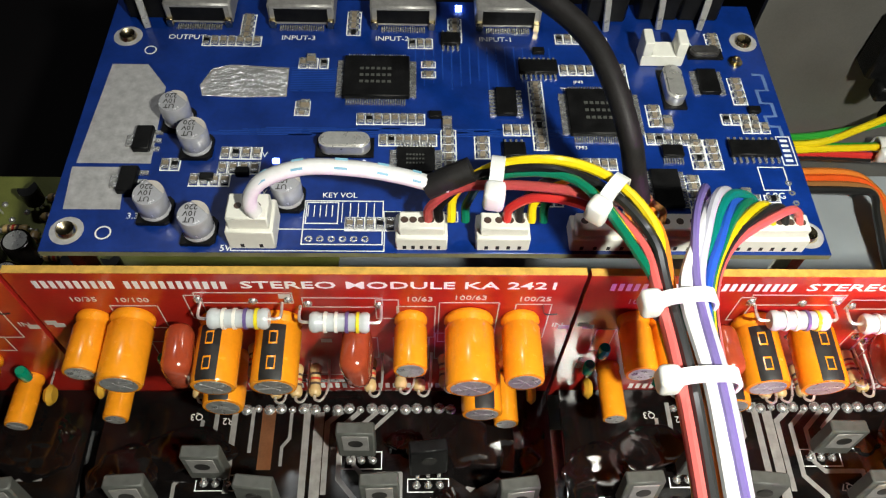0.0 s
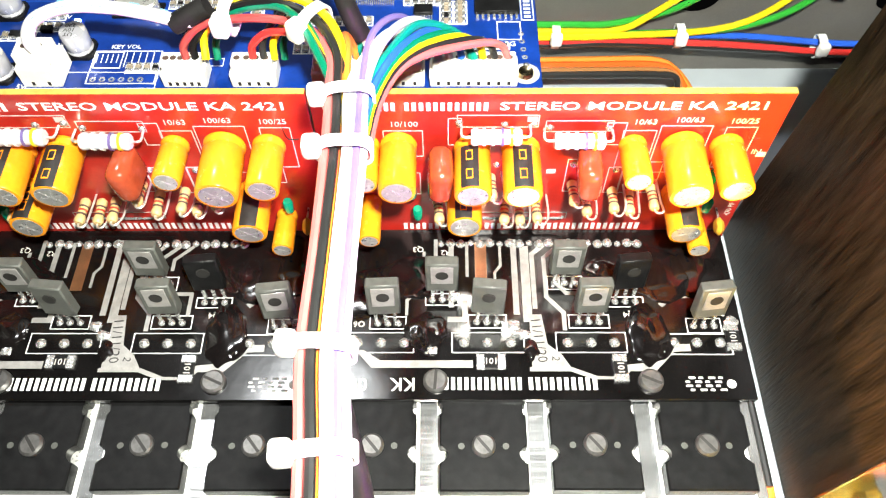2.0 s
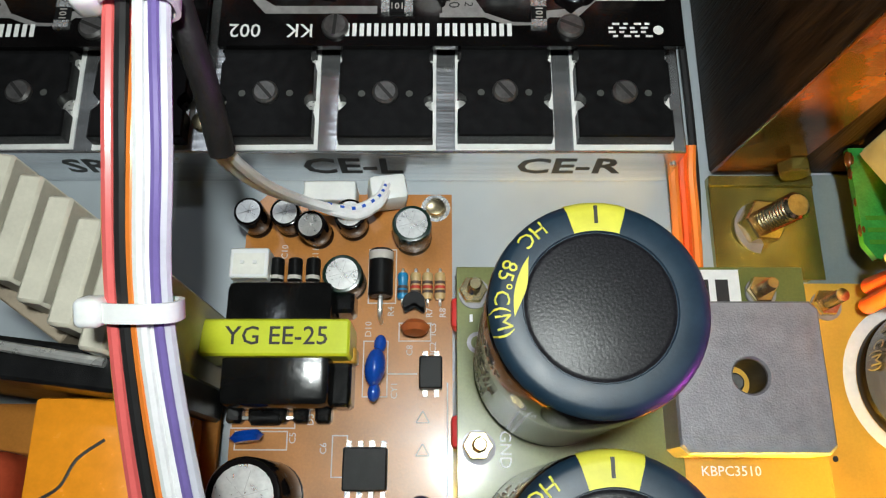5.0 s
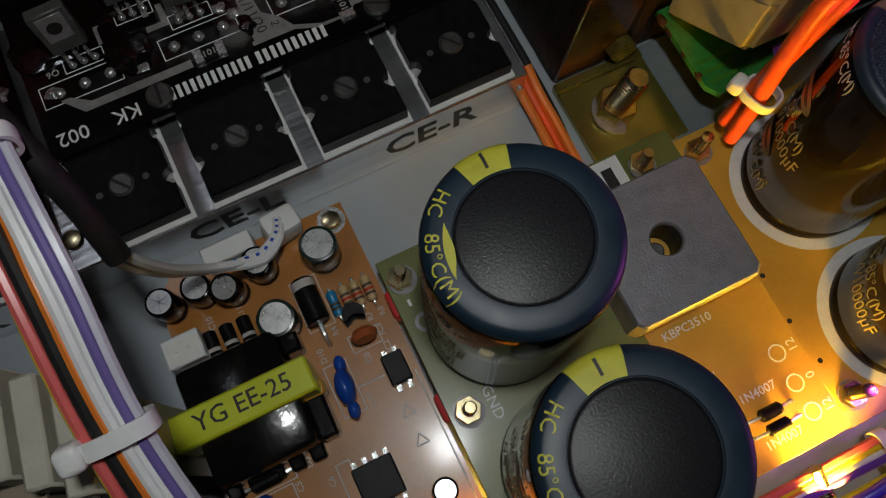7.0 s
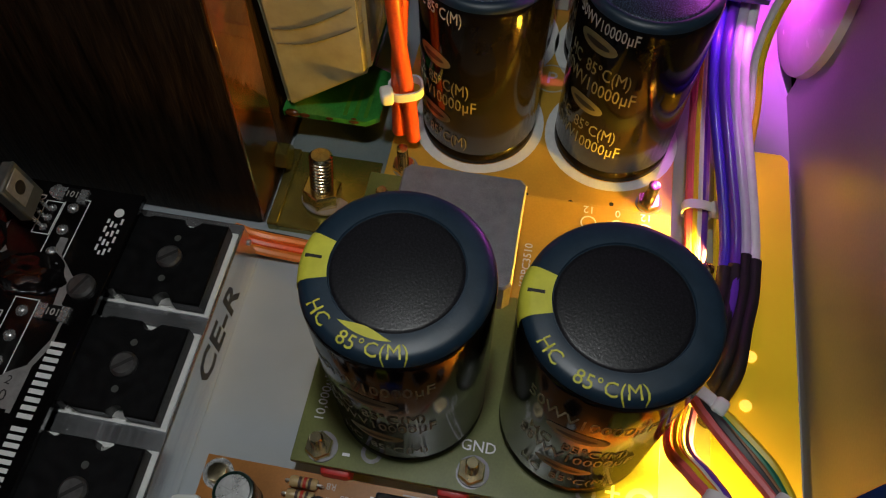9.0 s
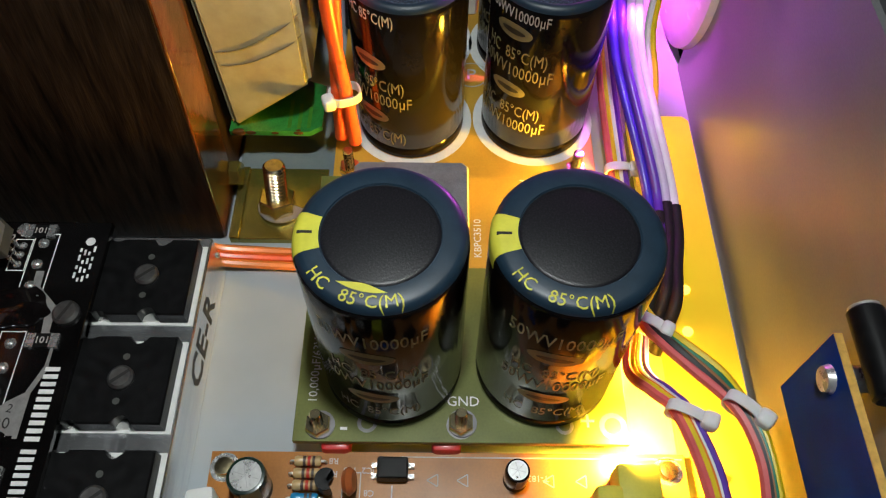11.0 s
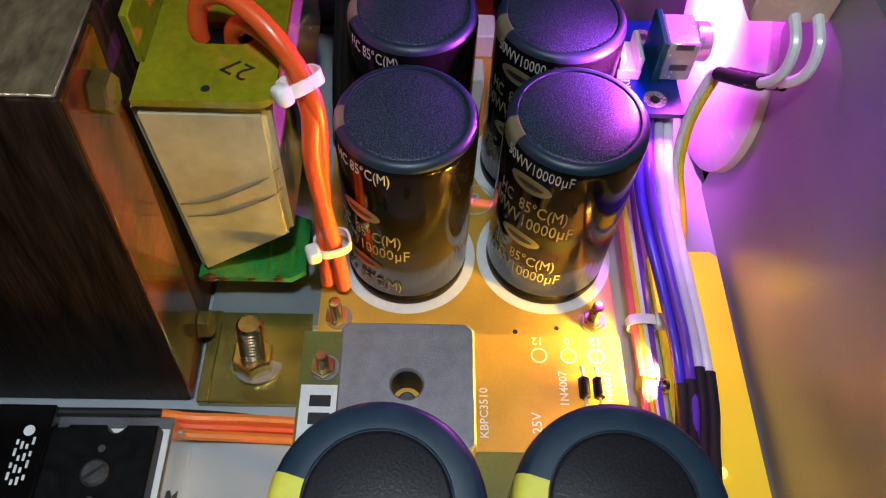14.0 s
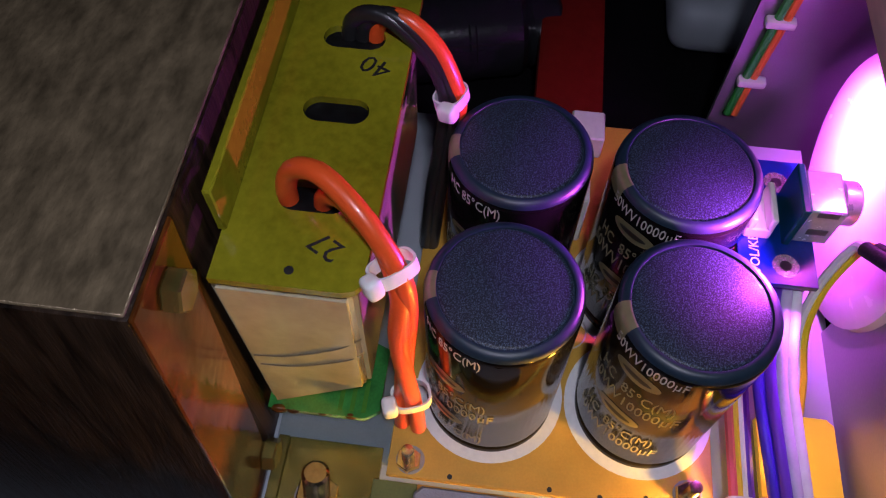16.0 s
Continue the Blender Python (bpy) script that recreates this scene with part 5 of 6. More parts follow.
for s, x, y, a, h in (("GND", 9.2, -36.6, -90, 3.2), ("+", 4.8, -63.6, -90, 6), ("-", 3.4, -10.8, -90, 6), ("10,000\u00b5F/63V", 16.5, -3.6, 0, 2.8), ("KBPC3510", 52.2, -40.6, 0, 2.6), ("12", 69.7, -53.2, 90, 2.8), ("0", 69.7, -60, 90, 2.8), ("12", 69.7, -66.6, 90, 2.8), ("1N4007", 58, -58.4, 0, 2.6), ("1N4007", 58, -68.4, 0, 2.6), ("25V", 50, -52, 0, 3.0)):
    text(NB, s, T(x, y, 1.6, 0, 0, a), h, SILK, depth=0.03)
for y in (-53.4, -60.1, -66.4):
    part("pad_ring", ring_mark(B(), 66.0, y, 1.6, 1.55, 1.9), SILK, NB)
for y in (-62.6, -65.8):
    d = part("diode", add_cyl(B(), 1.3, -2.4, 2.4, 12, T(0, 0, 1.6, 0, 90), 0.3), PACK, NB, at=T(57.6, y, 1.6))
    part("lead", add_tube(B(), [(-5, 0, 0), (-4.6, 0, 1.6), (4.6, 0, 1.6), (5, 0, 0)], 0.35, 6, 4), STEEL, d)
lab = part("sticker", add_box(B(), 43.5, -9.4, 1.6, 58, -0.6, 1.72), SILK, NB, "white sticker with black print")
bars(lab, T(51, -5, 1.72, 0, 0, 0), 12, 4.6, INK, 3, 0.35)
for x in (8, 40):
    for y in (-3, -69):
        part("support", add_cyl(B(), 2.2, -9.8, 0, 12, T(x, y, 0)), BRASS, NB)
for x, y in ((-1.2, -9), (-1.2, -33)):
    part("red_cap", add_box(B(), x, y - 3.2, -6, x + 4, y + 3.2, -0.5, 1.0, 2), WIRES["red"], NB)

BR = thing("bridge_rectifier", T(7.2, -41.0, 11.4), "square grey metal bridge rectifier with a centre hole, on the board", "rectifier")
bm = B()
n, half = 32, 14.25
sq = [(half * max(-1, min(1, 1.414 * math.cos(a))), half * max(-1, min(1, 1.414 * math.sin(a)))) for a in (2 * math.pi * (i + 0.5) / n for i in range(n))]
ci = [(3.3 * math.cos(2 * math.pi * (i + 0.5) / n), 3.3 * math.sin(2 * math.pi * (i + 0.5) / n)) for i in range(n)]
levels = [[bm.verts.new((u * k, v * k, z)) for u, v in pts] for pts, z, k in ((sq, 0.0, 1), (sq, 9.2, 1), (sq, 9.7, 0.972), (ci, 9.7, 1.12), (ci, 9.2, 1.0), (ci, 0.0, 1.0))]
for a, b in zip(levels, levels[1:]):
    for i in range(n):
        bm.faces.new((a[i], a[(i + 1) % n], b[(i + 1) % n], b[i]))
part("body", bm, GREYBLOCK, BR, angle=25)
part("bore", add_lathe(B(), [(3.25, 0.0), (3.25, 8.6)], 24), PACK, BR)
part("fixing_screw", add_lathe(B(), [(0, 1.5), (1.5, 1.5), (1.9, 1.0), (1.9, 0.2)], 16), DARKSTEEL, BR)

FB = thing("capacitor_board", T(26.6, -19.2, 4.4), "amber bare circuit board under four large capacitors", "circuit board")
part("board", add_box(B(), 0, -71.6, 0, 106, 0, 1.6, 0.1), YELLOWPCB, FB)
for x, y in ((3.4, -4.6), (3.4, -65.6), (102, -5), (102, -66)):
    stud(FB, T(x, y, 1.6), 1.4, 8.5, 2.9, 2.0, 3.2)
    part("support", add_cyl(B(), 2.2, -4.4, 0, 12, T(x, y, 0)), BRASS, FB)
for x, y in ((22.2, -20.8), (22.8, -55.2), (53.9, -21.4), (52.9, -54.4)):
    part("printed_circle", ring_mark(B(), x, y, 1.6, 14.4, 17.0, 0.04, 48), SILK, FB, "white printed ring")
text(FB, "P", T(40, -38, 1.6, 0, 0, -90), 6, SILKDIM)
part("printed_circle", ring_mark(B(), 40, -38, 1.6, 4.6, 5.0, 0.04, 32), SILKDIM, FB)
for x, y in ((1.2, -14), (1.2, -36), (0.9, -47), (2, -57)):
    part("drill_hole", add_cyl(B(), 0.6, 1.5, 1.63, 10, T(x, y, 0)), INK, FB)
c = part("connector", add_box(B(), 94, -45, 1.6, 104, -36, 10, 0.5), CONN, FB)
c = part("connector", add_box(B(), 66, -40, 1.6, 74, -34, 20, 0.5), CONN, FB)


# ---- the mains transformer ----
TF = thing("mains_transformer", T(16, 8.6, 0), "large varnished mains transformer with a laminated dark steel core", "transformer")
LEAN_X = 9.5 / 88


def leaned(bm, base=-5.0):
    """The core leans a little from its foot."""
    for v in bm.verts:
        v.co.x += base + LEAN_X * v.co.z
    return bm


core = leaned(add_box(B(), 0, 0, 0.2, 108, 82, 88.0, 0.8, 2))
part("core", core, CORESIDE, TF, "dark brown laminated core")
part("core_sheet", leaned(add_box(B(), 0.6, 0.6, 87.9, 107.4, 81.4, 88.5, 0.25)), CORETOP, TF, "rusty grey top sheet")
part("varnished_leg", leaned(add_box(B(), 0.3, -0.5, 0.6, 17.0, 0.4, 87.8, 0.3)), VARNISH, TF, "amber varnished end face")
part("varnished_leg", add_box(B(), 88, -0.5, 1.5, 107.5, 0.4, 87.5, 0.2), VARNISH, TF)
for x, z in ((13.4, 81.0), (11.5, 7.4)):
    part("core_bolt", add_cyl(B(), 3.6, 0, 3.2, 6, T(x, -0.4, z, 90), 0.4), ZINC, TF)
wind = add_prism(B(), [(-1.6, 14.6), (-0.4, 70.3), (-25, 70.3), (-24.6, 31.5)], 20.4, 88, T(0, 0, 0, 0, 0, 0) @ Matrix(((0, 0, 1, 0), (1, 0, 0, 0), (0, 1, 0, 0), (0, 0, 0, 1))))
bmesh.ops.bevel(wind, geom=wind.edges[:], offset=1.6, segments=3, affect="EDGES")
part("winding", wind, CREAM, TF, "cream taped and varnished winding")
part("tape_crease", add_tube(B(), [(20.35, -3.0, 42.4), (20.25, -10, 44), (20.3, -20, 50), (21.0, -24.5, 54)], 0.18, 5, 5, 0.25), CREASE, TF)
part("tape_crease", add_tube(B(), [(20.35, -3.5, 38.2), (20.25, -11, 39.5), (20.3, -21, 45), (21.0, -24.5, 48)], 0.16, 5, 5, 0.25), CREASE, TF)
fl = B()
xs = [20.0, 34.2, 40.0, 53.4, 59.1, 71.6, 77.3, 88.0]
S0, S1 = -21.1, -9.2
add_prism(fl, [(20.0, -1.8), (20.0, -23.0), (20.6, -25.0), (22.0, -26.1), (34.2, -26.4), (34.2, -1.8)], 71, 72.6)
for i, (a, b) in enumerate(zip(xs, xs[1:])):
    if i % 2 == 0 and i:
        add_box(fl, a, -26.4, 71, b, -0.8, 72.6)
    elif i % 2:
        add_box(fl, a, -26.4, 71, b, S0, 72.6)
        add_box(fl, a, S1, 71, b, -0.8, 72.6)
        q, cx = (b - a) / 2, (a + b) / 2
        for e, cy in ((S0, S0 + q), (S1, S1 - q)):
            for sx in (-1, 1):
                pts = [(cx + sx * q, e)] + [(cx + sx * q * math.cos(u), cy + (e - cy) * math.sin(u)) for u in (radians(15 * k) for k in range(7))]
                add_prism(fl, pts if (sx > 0) == (e > cy) else pts[::-1], 71, 72.6)
bmesh.ops.remove_doubles(fl, verts=fl.verts, dist=0.02)
part("slot_backing", add_box(B(), 21.5, -25.0, 70.4, 87, -1.5, 70.9), PACK, TF)
part("top_flange", fl, BOBBIN, TF, "yellow-green varnished bobbin flange with oval slots")
part("flange_lip", add_box(B(), 29, -2.6, 72.4, 86, -1.0, 83.0, 0.3), BOBBIN, TF)
part("bottom_flange", add_prism(B(), [(19.4, -0.8), (19.4, -22), (21.5, -25.2), (36, -25.2), (38, -20), (88, -20), (88, -0.8)], 13.8, 15.6), GREENPCB, TF, "glossy green lower bobbin flange")
for i in range(3):
    part("flange_trace", add_box(B(), 20.6, -0.5, 15.55, 30.5 - i * 1.2, 0.5, 15.68, 0.03, 1, T(0, -16.5 - i * 2.6, 0)), LEAFTRACE, TF)
for x, y, q in ((19.6, -3.2, 1.3), (19.5, -6.4, 0.9), (19.6, -12.8, 0.7), (19.8, -19.0, 1.0)):
    drop = B()
    bmesh.ops.create_uvsphere(drop, u_segments=10, v_segments=7, radius=q, matrix=T(x, y, 14.9) @ Matrix.Diagonal((0.8, 1.6, 0.8, 1)))
    part("varnish_drop", drop, VARNISH, TF, "amber varnish drop")
text(TF, "27", T(28.1, -19.2, 72.6, 0, 0, 60), 5.6, INK, depth=0.03, bold=0.0)
text(TF, "40", T(67.6, -20.4, 72.6, 0, 0, 66), 6.0, INK, depth=0.03, bold=0.0)
part("drill_hole", add_cyl(B(), 0.8, 72.55, 72.66, 12, T(23.0, -14.2, 0)), INK, TF)
foot = B()
add_box(foot, -6.0, -26.0, 0.0, 17.5, -4.2, 2.2, 0.2)
add_box(foot, -6.0, -4.2, 0.0, 17.5, -1.6, 2.9, 0.2)
part("mounting_foot", foot, ZINC, TF, "yellow zinc-plated mounting foot")
stud(TF, T(3.6, -13.4, 2.2, 4, 9), 2.9, 16.0, 5.0, 4.4, 6.0)
part("insulation_sheet", add_box(B(), 14.0, -27.4, 0.2, 40, -1, 2.0, 0.2), CARD, TF, "grey insulation sheet under the winding")


SHINYBLACK = mat("glossy_black_plastic", (0.016, 0.016, 0.018), 0.16, bump=0.3, bscale=300, coat=0.6)


# ---- wiring ----
def wire(parent, pts, color, r=0.8, name="wire", seg=8, res=6):
    return part(name, add_tube(B(), pts, r, seg, res), WIRES[color] if isinstance(color, str) else color, parent)


CB = thing("cable_bundle", T(0, 0, 0), "bundle of coloured wires tied with white nylon, strung over the boards", "cable")
# main run: offsets across and in height, colour
RUN = (("pink", -3.5, 0.6), ("red", -3.2, -0.9), ("black", -1.9, 0.9), ("pink", -1.8, -1.1), ("orange", -0.5, -0.9), ("black", -0.4, -2.3), ("white", 0.4, 1.2), ("white", 1.5, 0.5), ("purple", 2.4, 1.3), ("grey", 3.3, 0.5), ("teal", 2.6, -1.1), ("yellow", -2.8, -2.2))
HEADS = {"pink": [(-128.6, 90.6, 68), (-128, 91.5, 72), (-122, 92, 77), (-109, 89.0, 81), (-99, 86.5, 80.5), (-93.5, 76, 83)], "red": [(-113.6, 90.6, 68), (-113, 91.5, 71.5), (-108, 90.5, 76), (-99.5, 86, 78.5), (-93.5, 76, 81)], "black": [(-126.5, 90.6, 68), (-126, 92.0, 72), (-119, 93.5, 79), (-107, 91, 83.5), (-97.5, 86, 83.5), (-92, 76, 84.5)],
         "orange": [(-90, 90.4, 68), (-91, 91, 72), (-91.5, 86, 79), (-90, 78, 83)], "white": [(-72, 90.4, 68), (-74, 91, 74), (-79, 86, 81), (-84, 77, 85)], "purple": [(-74.5, 90.4, 68), (-77, 92, 76), (-81, 87, 83), (-85, 78, 86)],
         "grey": [(-69.5, 90.4, 68), (-72, 92, 75), (-78, 87, 82), (-83, 77, 85)], "teal": [(-64.0, 90.4, 68), (-68, 92, 74), (-76, 87, 81), (-82, 76, 83)], "yellow": [(-124.2, 90.6, 68), (-123.5, 93.5, 73), (-117, 94, 80.5), (-106, 92.2, 84.5), (-96.5, 87.5, 84.5), (-91, 77, 84.5)]}
for color, dx, dz in RUN:
    jig = random.uniform(-0.25, 0.25)
    up, out = (1.6 if color == "orange" else 0.0), (-1.8 if color == "yellow" else 0.0)
    pts = list(HEADS[color]) + [(-89 + dx + jig, 66, 83.2 + dz), (-88.6 + dx - jig, 50, 83.8 + dz), (-88.8 + dx * 0.95 + jig, 30, 83.2 + dz), (-89.2 + dx, 12, 82.4 + dz), (-88 + dx - jig, -4, 81.8 + dz), (-87.5 + dx * 1.05 + out, -22, 77 + dz + up),
                                (-88 + dx + out, -40, 69 + dz + up), (-86 + dx * 1.2 + out, -62, 58 + dz + up), (-82 + dx * 1.4, -86, 46 + dz), (-80 + dx * 1.5, -106, 38 + dz), (-80 + dx * 1.5, -119.5, 34 + dz)]
    wire(CB, pts, "lilac" if color == "purple" else color, 0.72 if color == "purple" else 0.9)
# wires that leave the bundle for other plugs
for color, x, s in (("green", -121.5, 0), ("black", -111.2, 1), ("yellow", -108.8, 2), ("green", -106.5, 3)):
    wire(CB, [(x, 90.6, 68), (x + 0.4, 92.5, 72), (x + 5, 93, 79 - 0.6 * s), (-103 + s, 88, 84 - 0.7 * s), (-94 + 0.6 * s, 72, 83.5 - 0.5 * s), (-91 + 0.6 * s, 62, 82.6), (-90.5, 52, 82.2)], color, 0.84)
for color, x, s in (("blue", -66.8, 0), ("green", -64.6, 1), ("yellow", -62.0, 2), ("black", -59.4, 3), ("pink", -56.6, 4)):
    wire(CB, [(x, 90.2, 67.6), (x - 1.5, 91.4, 72.5 - 0.4 * s), (x - 7, 88, 78.5 - 0.9 * s), (-80 + 0.7 * s, 77, 83 - 0.6 * s), (-84.5 + 0.4 * s, 66, 82.8 - 0.4 * s), (-86.0 + 0.3 * s, 50, 82.5)], color, 0.84)
for x, y, z, a in ((-88.8, 64.0, 83.6, 6), (-88.4, 50.6, 84.2, 2), (-89.0, 12.5, 82.8, -3), (-88.0, -3.5, 82.0, 4), (-87.8, -40.0, 69.4, 0)):
    cable_tie(CB, T(x, y, z, 0, 0, a) @ (T(0, 0, 0, 24) if y < -10 else T()), 4.5, 2.9, 3.2)
cable_tie(CB, T(-97.2, 85.6, 82.5, 0, 0, 52), 3.6, 3.4, 3.4)
cable_tie(CB, T(-116.5, 92.2, 79.0, 0, 0, 82), 3.4, 3.4, 4.0)
part("sleeve", add_tube(B(), [(-129.0, 91.8, 76.8), (-125.5, 92.4, 78.6), (-121.0, 93.2, 80.6)], 2.3, 10, 5), SHRINK, CB, "black shrink sleeve")
part("shrink_branch", add_tube(B(), [(-88.4, 13, 79.3), (-87.0, 6, 78.6), (-84.6, -2, 75.0), (-83.2, -8, 68), (-82.8, -13.7, 59.5)], 2.0, 10, 6), SHRINK, CB, "black shrink sleeve")

FC = thing("flecked_cable", T(-161, 92, 68), "white cable flecked with blue, plugged into the media board", "cable")
pts = [(0.5, -1.5, 1.5), (-0.4, -1.2, 6.0), (2.6, 0.2, 10.2), (10, 1.6, 12.2), (19, 1.6, 12.0), (27, 1.0, 10.8), (33, 0, 9.8), (36, 0, 9.6)]
part("jacket", add_tube(B(), pts, 1.75, 12, 8, 0.8), WIRES["white"], FC)
line = smooth_line(pts, 8)
for i in range(8, len(line) - 6, 7):
    for s in (-1, 1):
        a, b, c = line[i], line[i + 1], line[i + 2]
        part("fleck", add_tube(B(), [a + Vector((0, s * 0.95, 1.05)), b + Vector((0, s * 0.95, 1.05)), c + Vector((0, s * 0.95, 1.05))], 0.42, 6, 3, 0.5), WIRES["paleblue"], FC)

FC2 = thing("plug_cable", T(-82.8, -13.7, 59.5), "two-core white cable flecked with blue, ending in a milky plug", "cable")
for dx, color in ((-0.8, "white"), (0.8, "white")):
    wire(FC2, [(dx * 0.5, 1, 3), (dx, 0.6, -4), (1.5 + dx, 3, -20), (4.5 + dx, 6, -34), (9 + dx, 6.4, -39.5), (15, 6.4 + dx, -42.5), (19.5, 9.5 + dx, -44), (21, 13 + dx, -45)], color, 0.95)
line = smooth_line([(9, 6.4, -39.5), (15, 6.4, -42.5), (19.5, 9.5, -44), (21, 13, -45)], 8)
for i in range(1, len(line) - 2, 3):
    part("fleck", add_tube(B(), [line[i] + Vector((0, 0.6, 0.9)), line[i + 1] + Vector((0, 0.6, 0.9))], 0.36, 6, 2), WIRES["blue"], FC2)

BC = thing("sleeved_cable", T(-86, 92, 68), "thick dark brown-black sleeved cable arching over the media board", "cable")
part("sleeve", add_tube(B(), [(-3.0, 0.4, 5.5), (-5, 1.0, 11), (-7.5, 3.5, 19), (-10.6, 11, 24.6), (-14.6, 20, 27.2), (-22.3, 28, 29), (-34, 39, 28), (-50, 54, 21), (-60, 62, 10)], 2.8, 14, 8, 0.75), SHRINK, BC, "black braided sleeve")
for dx, color in ((-1.6, "teal"), (-0.6, "white"), (0.6, "orange"), (1.6, "brown")):
    wire(BC, [(dx * 2.0 - 1, -1.6, 0.5), (dx * 1.8 - 0.8, -0.5, 2.5), (dx * 0.9 - 2.2, 0.4, 4.6), (dx * 0.5 - 4.0, 0.8, 8.5)], color, 0.75)

# wires along the back wall
BW = thing("back_wiring", T(-47, 150, 20), "yellow, green, red and blue wires tied along the back wall", "cable")
for color, dz, dy, tail in (("leaf", 3.5, 2.0, [(50, 2, 12), (66, 0, 32), (72, 2, 52)]), ("yellow", 1.8, 0.6, [(40, 0, 10), (58, -1, 30), (66, 1, 52)]), ("yellow", 0.6, -0.6, [(66, 1, 4), (84, 0, 22), (94, 2, 48)]), ("leaf", -0.2, 1.0, [(70, 1, 4), (90, 0, 20), (101, 2, 48)]),
                         ("blue", -1.2, 1.6, [(70, 2, -1), (100, 2, -4), (130, 2, -5)]), ("red", -1.6, -0.2, [(70, 0, -3), (100, 0, -6), (130, 1, -7)]), ("black", -2.8, -0.4, [(70, 0, -4.5), (100, 0, -7), (130, 1, -8)])):
    wire(BW, [(-60, dy - 4, dz - 6), (-30, dy - 2, dz - 2), (-5, dy, dz), (14, dy, dz + 0.4), (30, dy, dz + 1)] + tail, color, 1.05)
for x in (11, 50, 96):
    cable_tie(BW, T(x, 0.6, 0.4 if x < 60 else -4, 0, 0, 90), 2.6, 3.4, 2.4)
OW = thing("mains_wire", T(-34, 146, 8), "orange insulated mains wire bending along the case floor", "cable")
for color, d, r in (("flame", 0, 1.5), ("brown", -2.2, 1.3), ("black", -4.0, 1.2), ("orange", 2.4, 1.4)):
    wire(OW, [(-60, d, 2), (-20, d + 0.5, 3), (10, d, 4), (30, d, 4), (37, d * 0.5 - 3, 3.5), (39.5 + d * 0.7, -12, 2), (40 + d * 0.8, -26, -2), (38 + d * 0.4, -48, -5.5), (30, -62, -6)], color, r)
ER = thing("earth_wires", T(3, 7, 0), "orange wires running over the case floor from the heat sink", "cable")
for k, color in enumerate(("orange", "flame", "orange")):
    wire(ER, [(-1 + 1.9 * k, 6, 6), (-1 + 2.0 * k, 0, 3.4), (-0.8 + 2.1 * k, -10, 1.9), (-1.5 + 2.1 * k, -26, 1.6), (-4 + 2.1 * k, -44, 1.6)], color, 1.15)
BL = thing("black_wire", T(8, 80, 1), "thin black wire along the foot of the transformer", "cable")
wire(BL, [(0, 4, 0), (-0.2, -30, 0), (0, -60, 0), (-0.6, -80, 0), (-2, -92, 0), (-4, -110, 0)], "black", 1.0)
SS = thing("speaker_terminal", T(26, 149, 43), "black plastic terminal strip with metal tabs on the back wall", "terminal")
part("body", add_box(B(), -42, 0, 6, 60, 8, 22, 0.8), PACK, SS)
for k in range(5):
    part("tab", add_box(B(), -36 + 19 * k, -5, 5, -33.5 + 19 * k, 0.2, 8.2, 0.5), PACK, SS)
    part("peg", add_box(B(), -39 + 19 * k, -4, -2 if k % 2 else 2, -34.5 + 19 * k, 1, 7, 0.7), PACK, SS)

FLB = thing("floor_bolt", T(-18.0, 129.0, 0), "yellow plated bolt end standing on the case floor", "bolt")
stud(FLB, T(0, 0, 0), 1.7, 6.0, 3.0, 2.4, 3.4)

# orange loop and dark pair on the transformer
TW = thing("transformer_wire", T(54, -5.5, 72), "thick orange wires looping out of the transformer and tied together", "cable")
wire(TW, [(-0.4, 3.2, -8), (-0.6, 3.4, 2), (-1.0, 1.2, 8), (-3.2, -3.6, 11.0), (-7.0, -9, 10.0), (-10.5, -13.6, 6.5), (-13.5, -17.5, 0), (-14.6, -18.6, -9), (-15.5, -17.6, -26), (-16.5, -16.6, -44), (-17, -16, -60)], "flame", 1.8, seg=12)
wire(TW, [(-0.2, -2.0, -8), (-1.0, -3.0, 1), (-3.4, -6.4, 5.2), (-7, -10.6, 5.6), (-10.5, -14.6, 3), (-14.5, -17.4, -5), (-17.0, -17.0, -15), (-17.6, -17.8, -30), (-17.2, -19.0, -48), (-17, -19.5, -62)], "flame", 1.8, seg=12)
cable_tie(TW, T(-12.6, -16.2, 0.5, 66, 0, -48), 3.6, 2.6, 2.6)
cable_tie(TW, T(-16.8, -18.4, -44, 88, 0, -70), 3.6, 2.8, 2.8)
TW2 = thing("transformer_wire", T(92, -7.5, 72), "black and orange wires looping out of the transformer and tied together", "cable")
for color, d in (("black", 0.0), ("black", 2.6), ("flame", -2.4)):
    low = [(-3.6, d * 0.4 - 18.6, -15), (-3, d * 0.3 - 17, -24)] if color == "flame" else [(-4.6, d * 0.5 - 18.4, -16), (-5, d * 0.6 - 16, -40), (-5, d * 0.6 - 14, -66)]
    wire(TW2, [(0, d, -6), (1, d - 1, 2.5), (0, d * 0.8 - 6.5, 5.2), (-2, d * 0.7 - 13, 1), (-3.6, d * 0.5 - 17.4, -7)] + low, color, 1.7, seg=10)
cable_tie(TW2, T(-4.0, -18.0, -10.5, 78, 0, -20), 3.2, 2.8, 2.8)

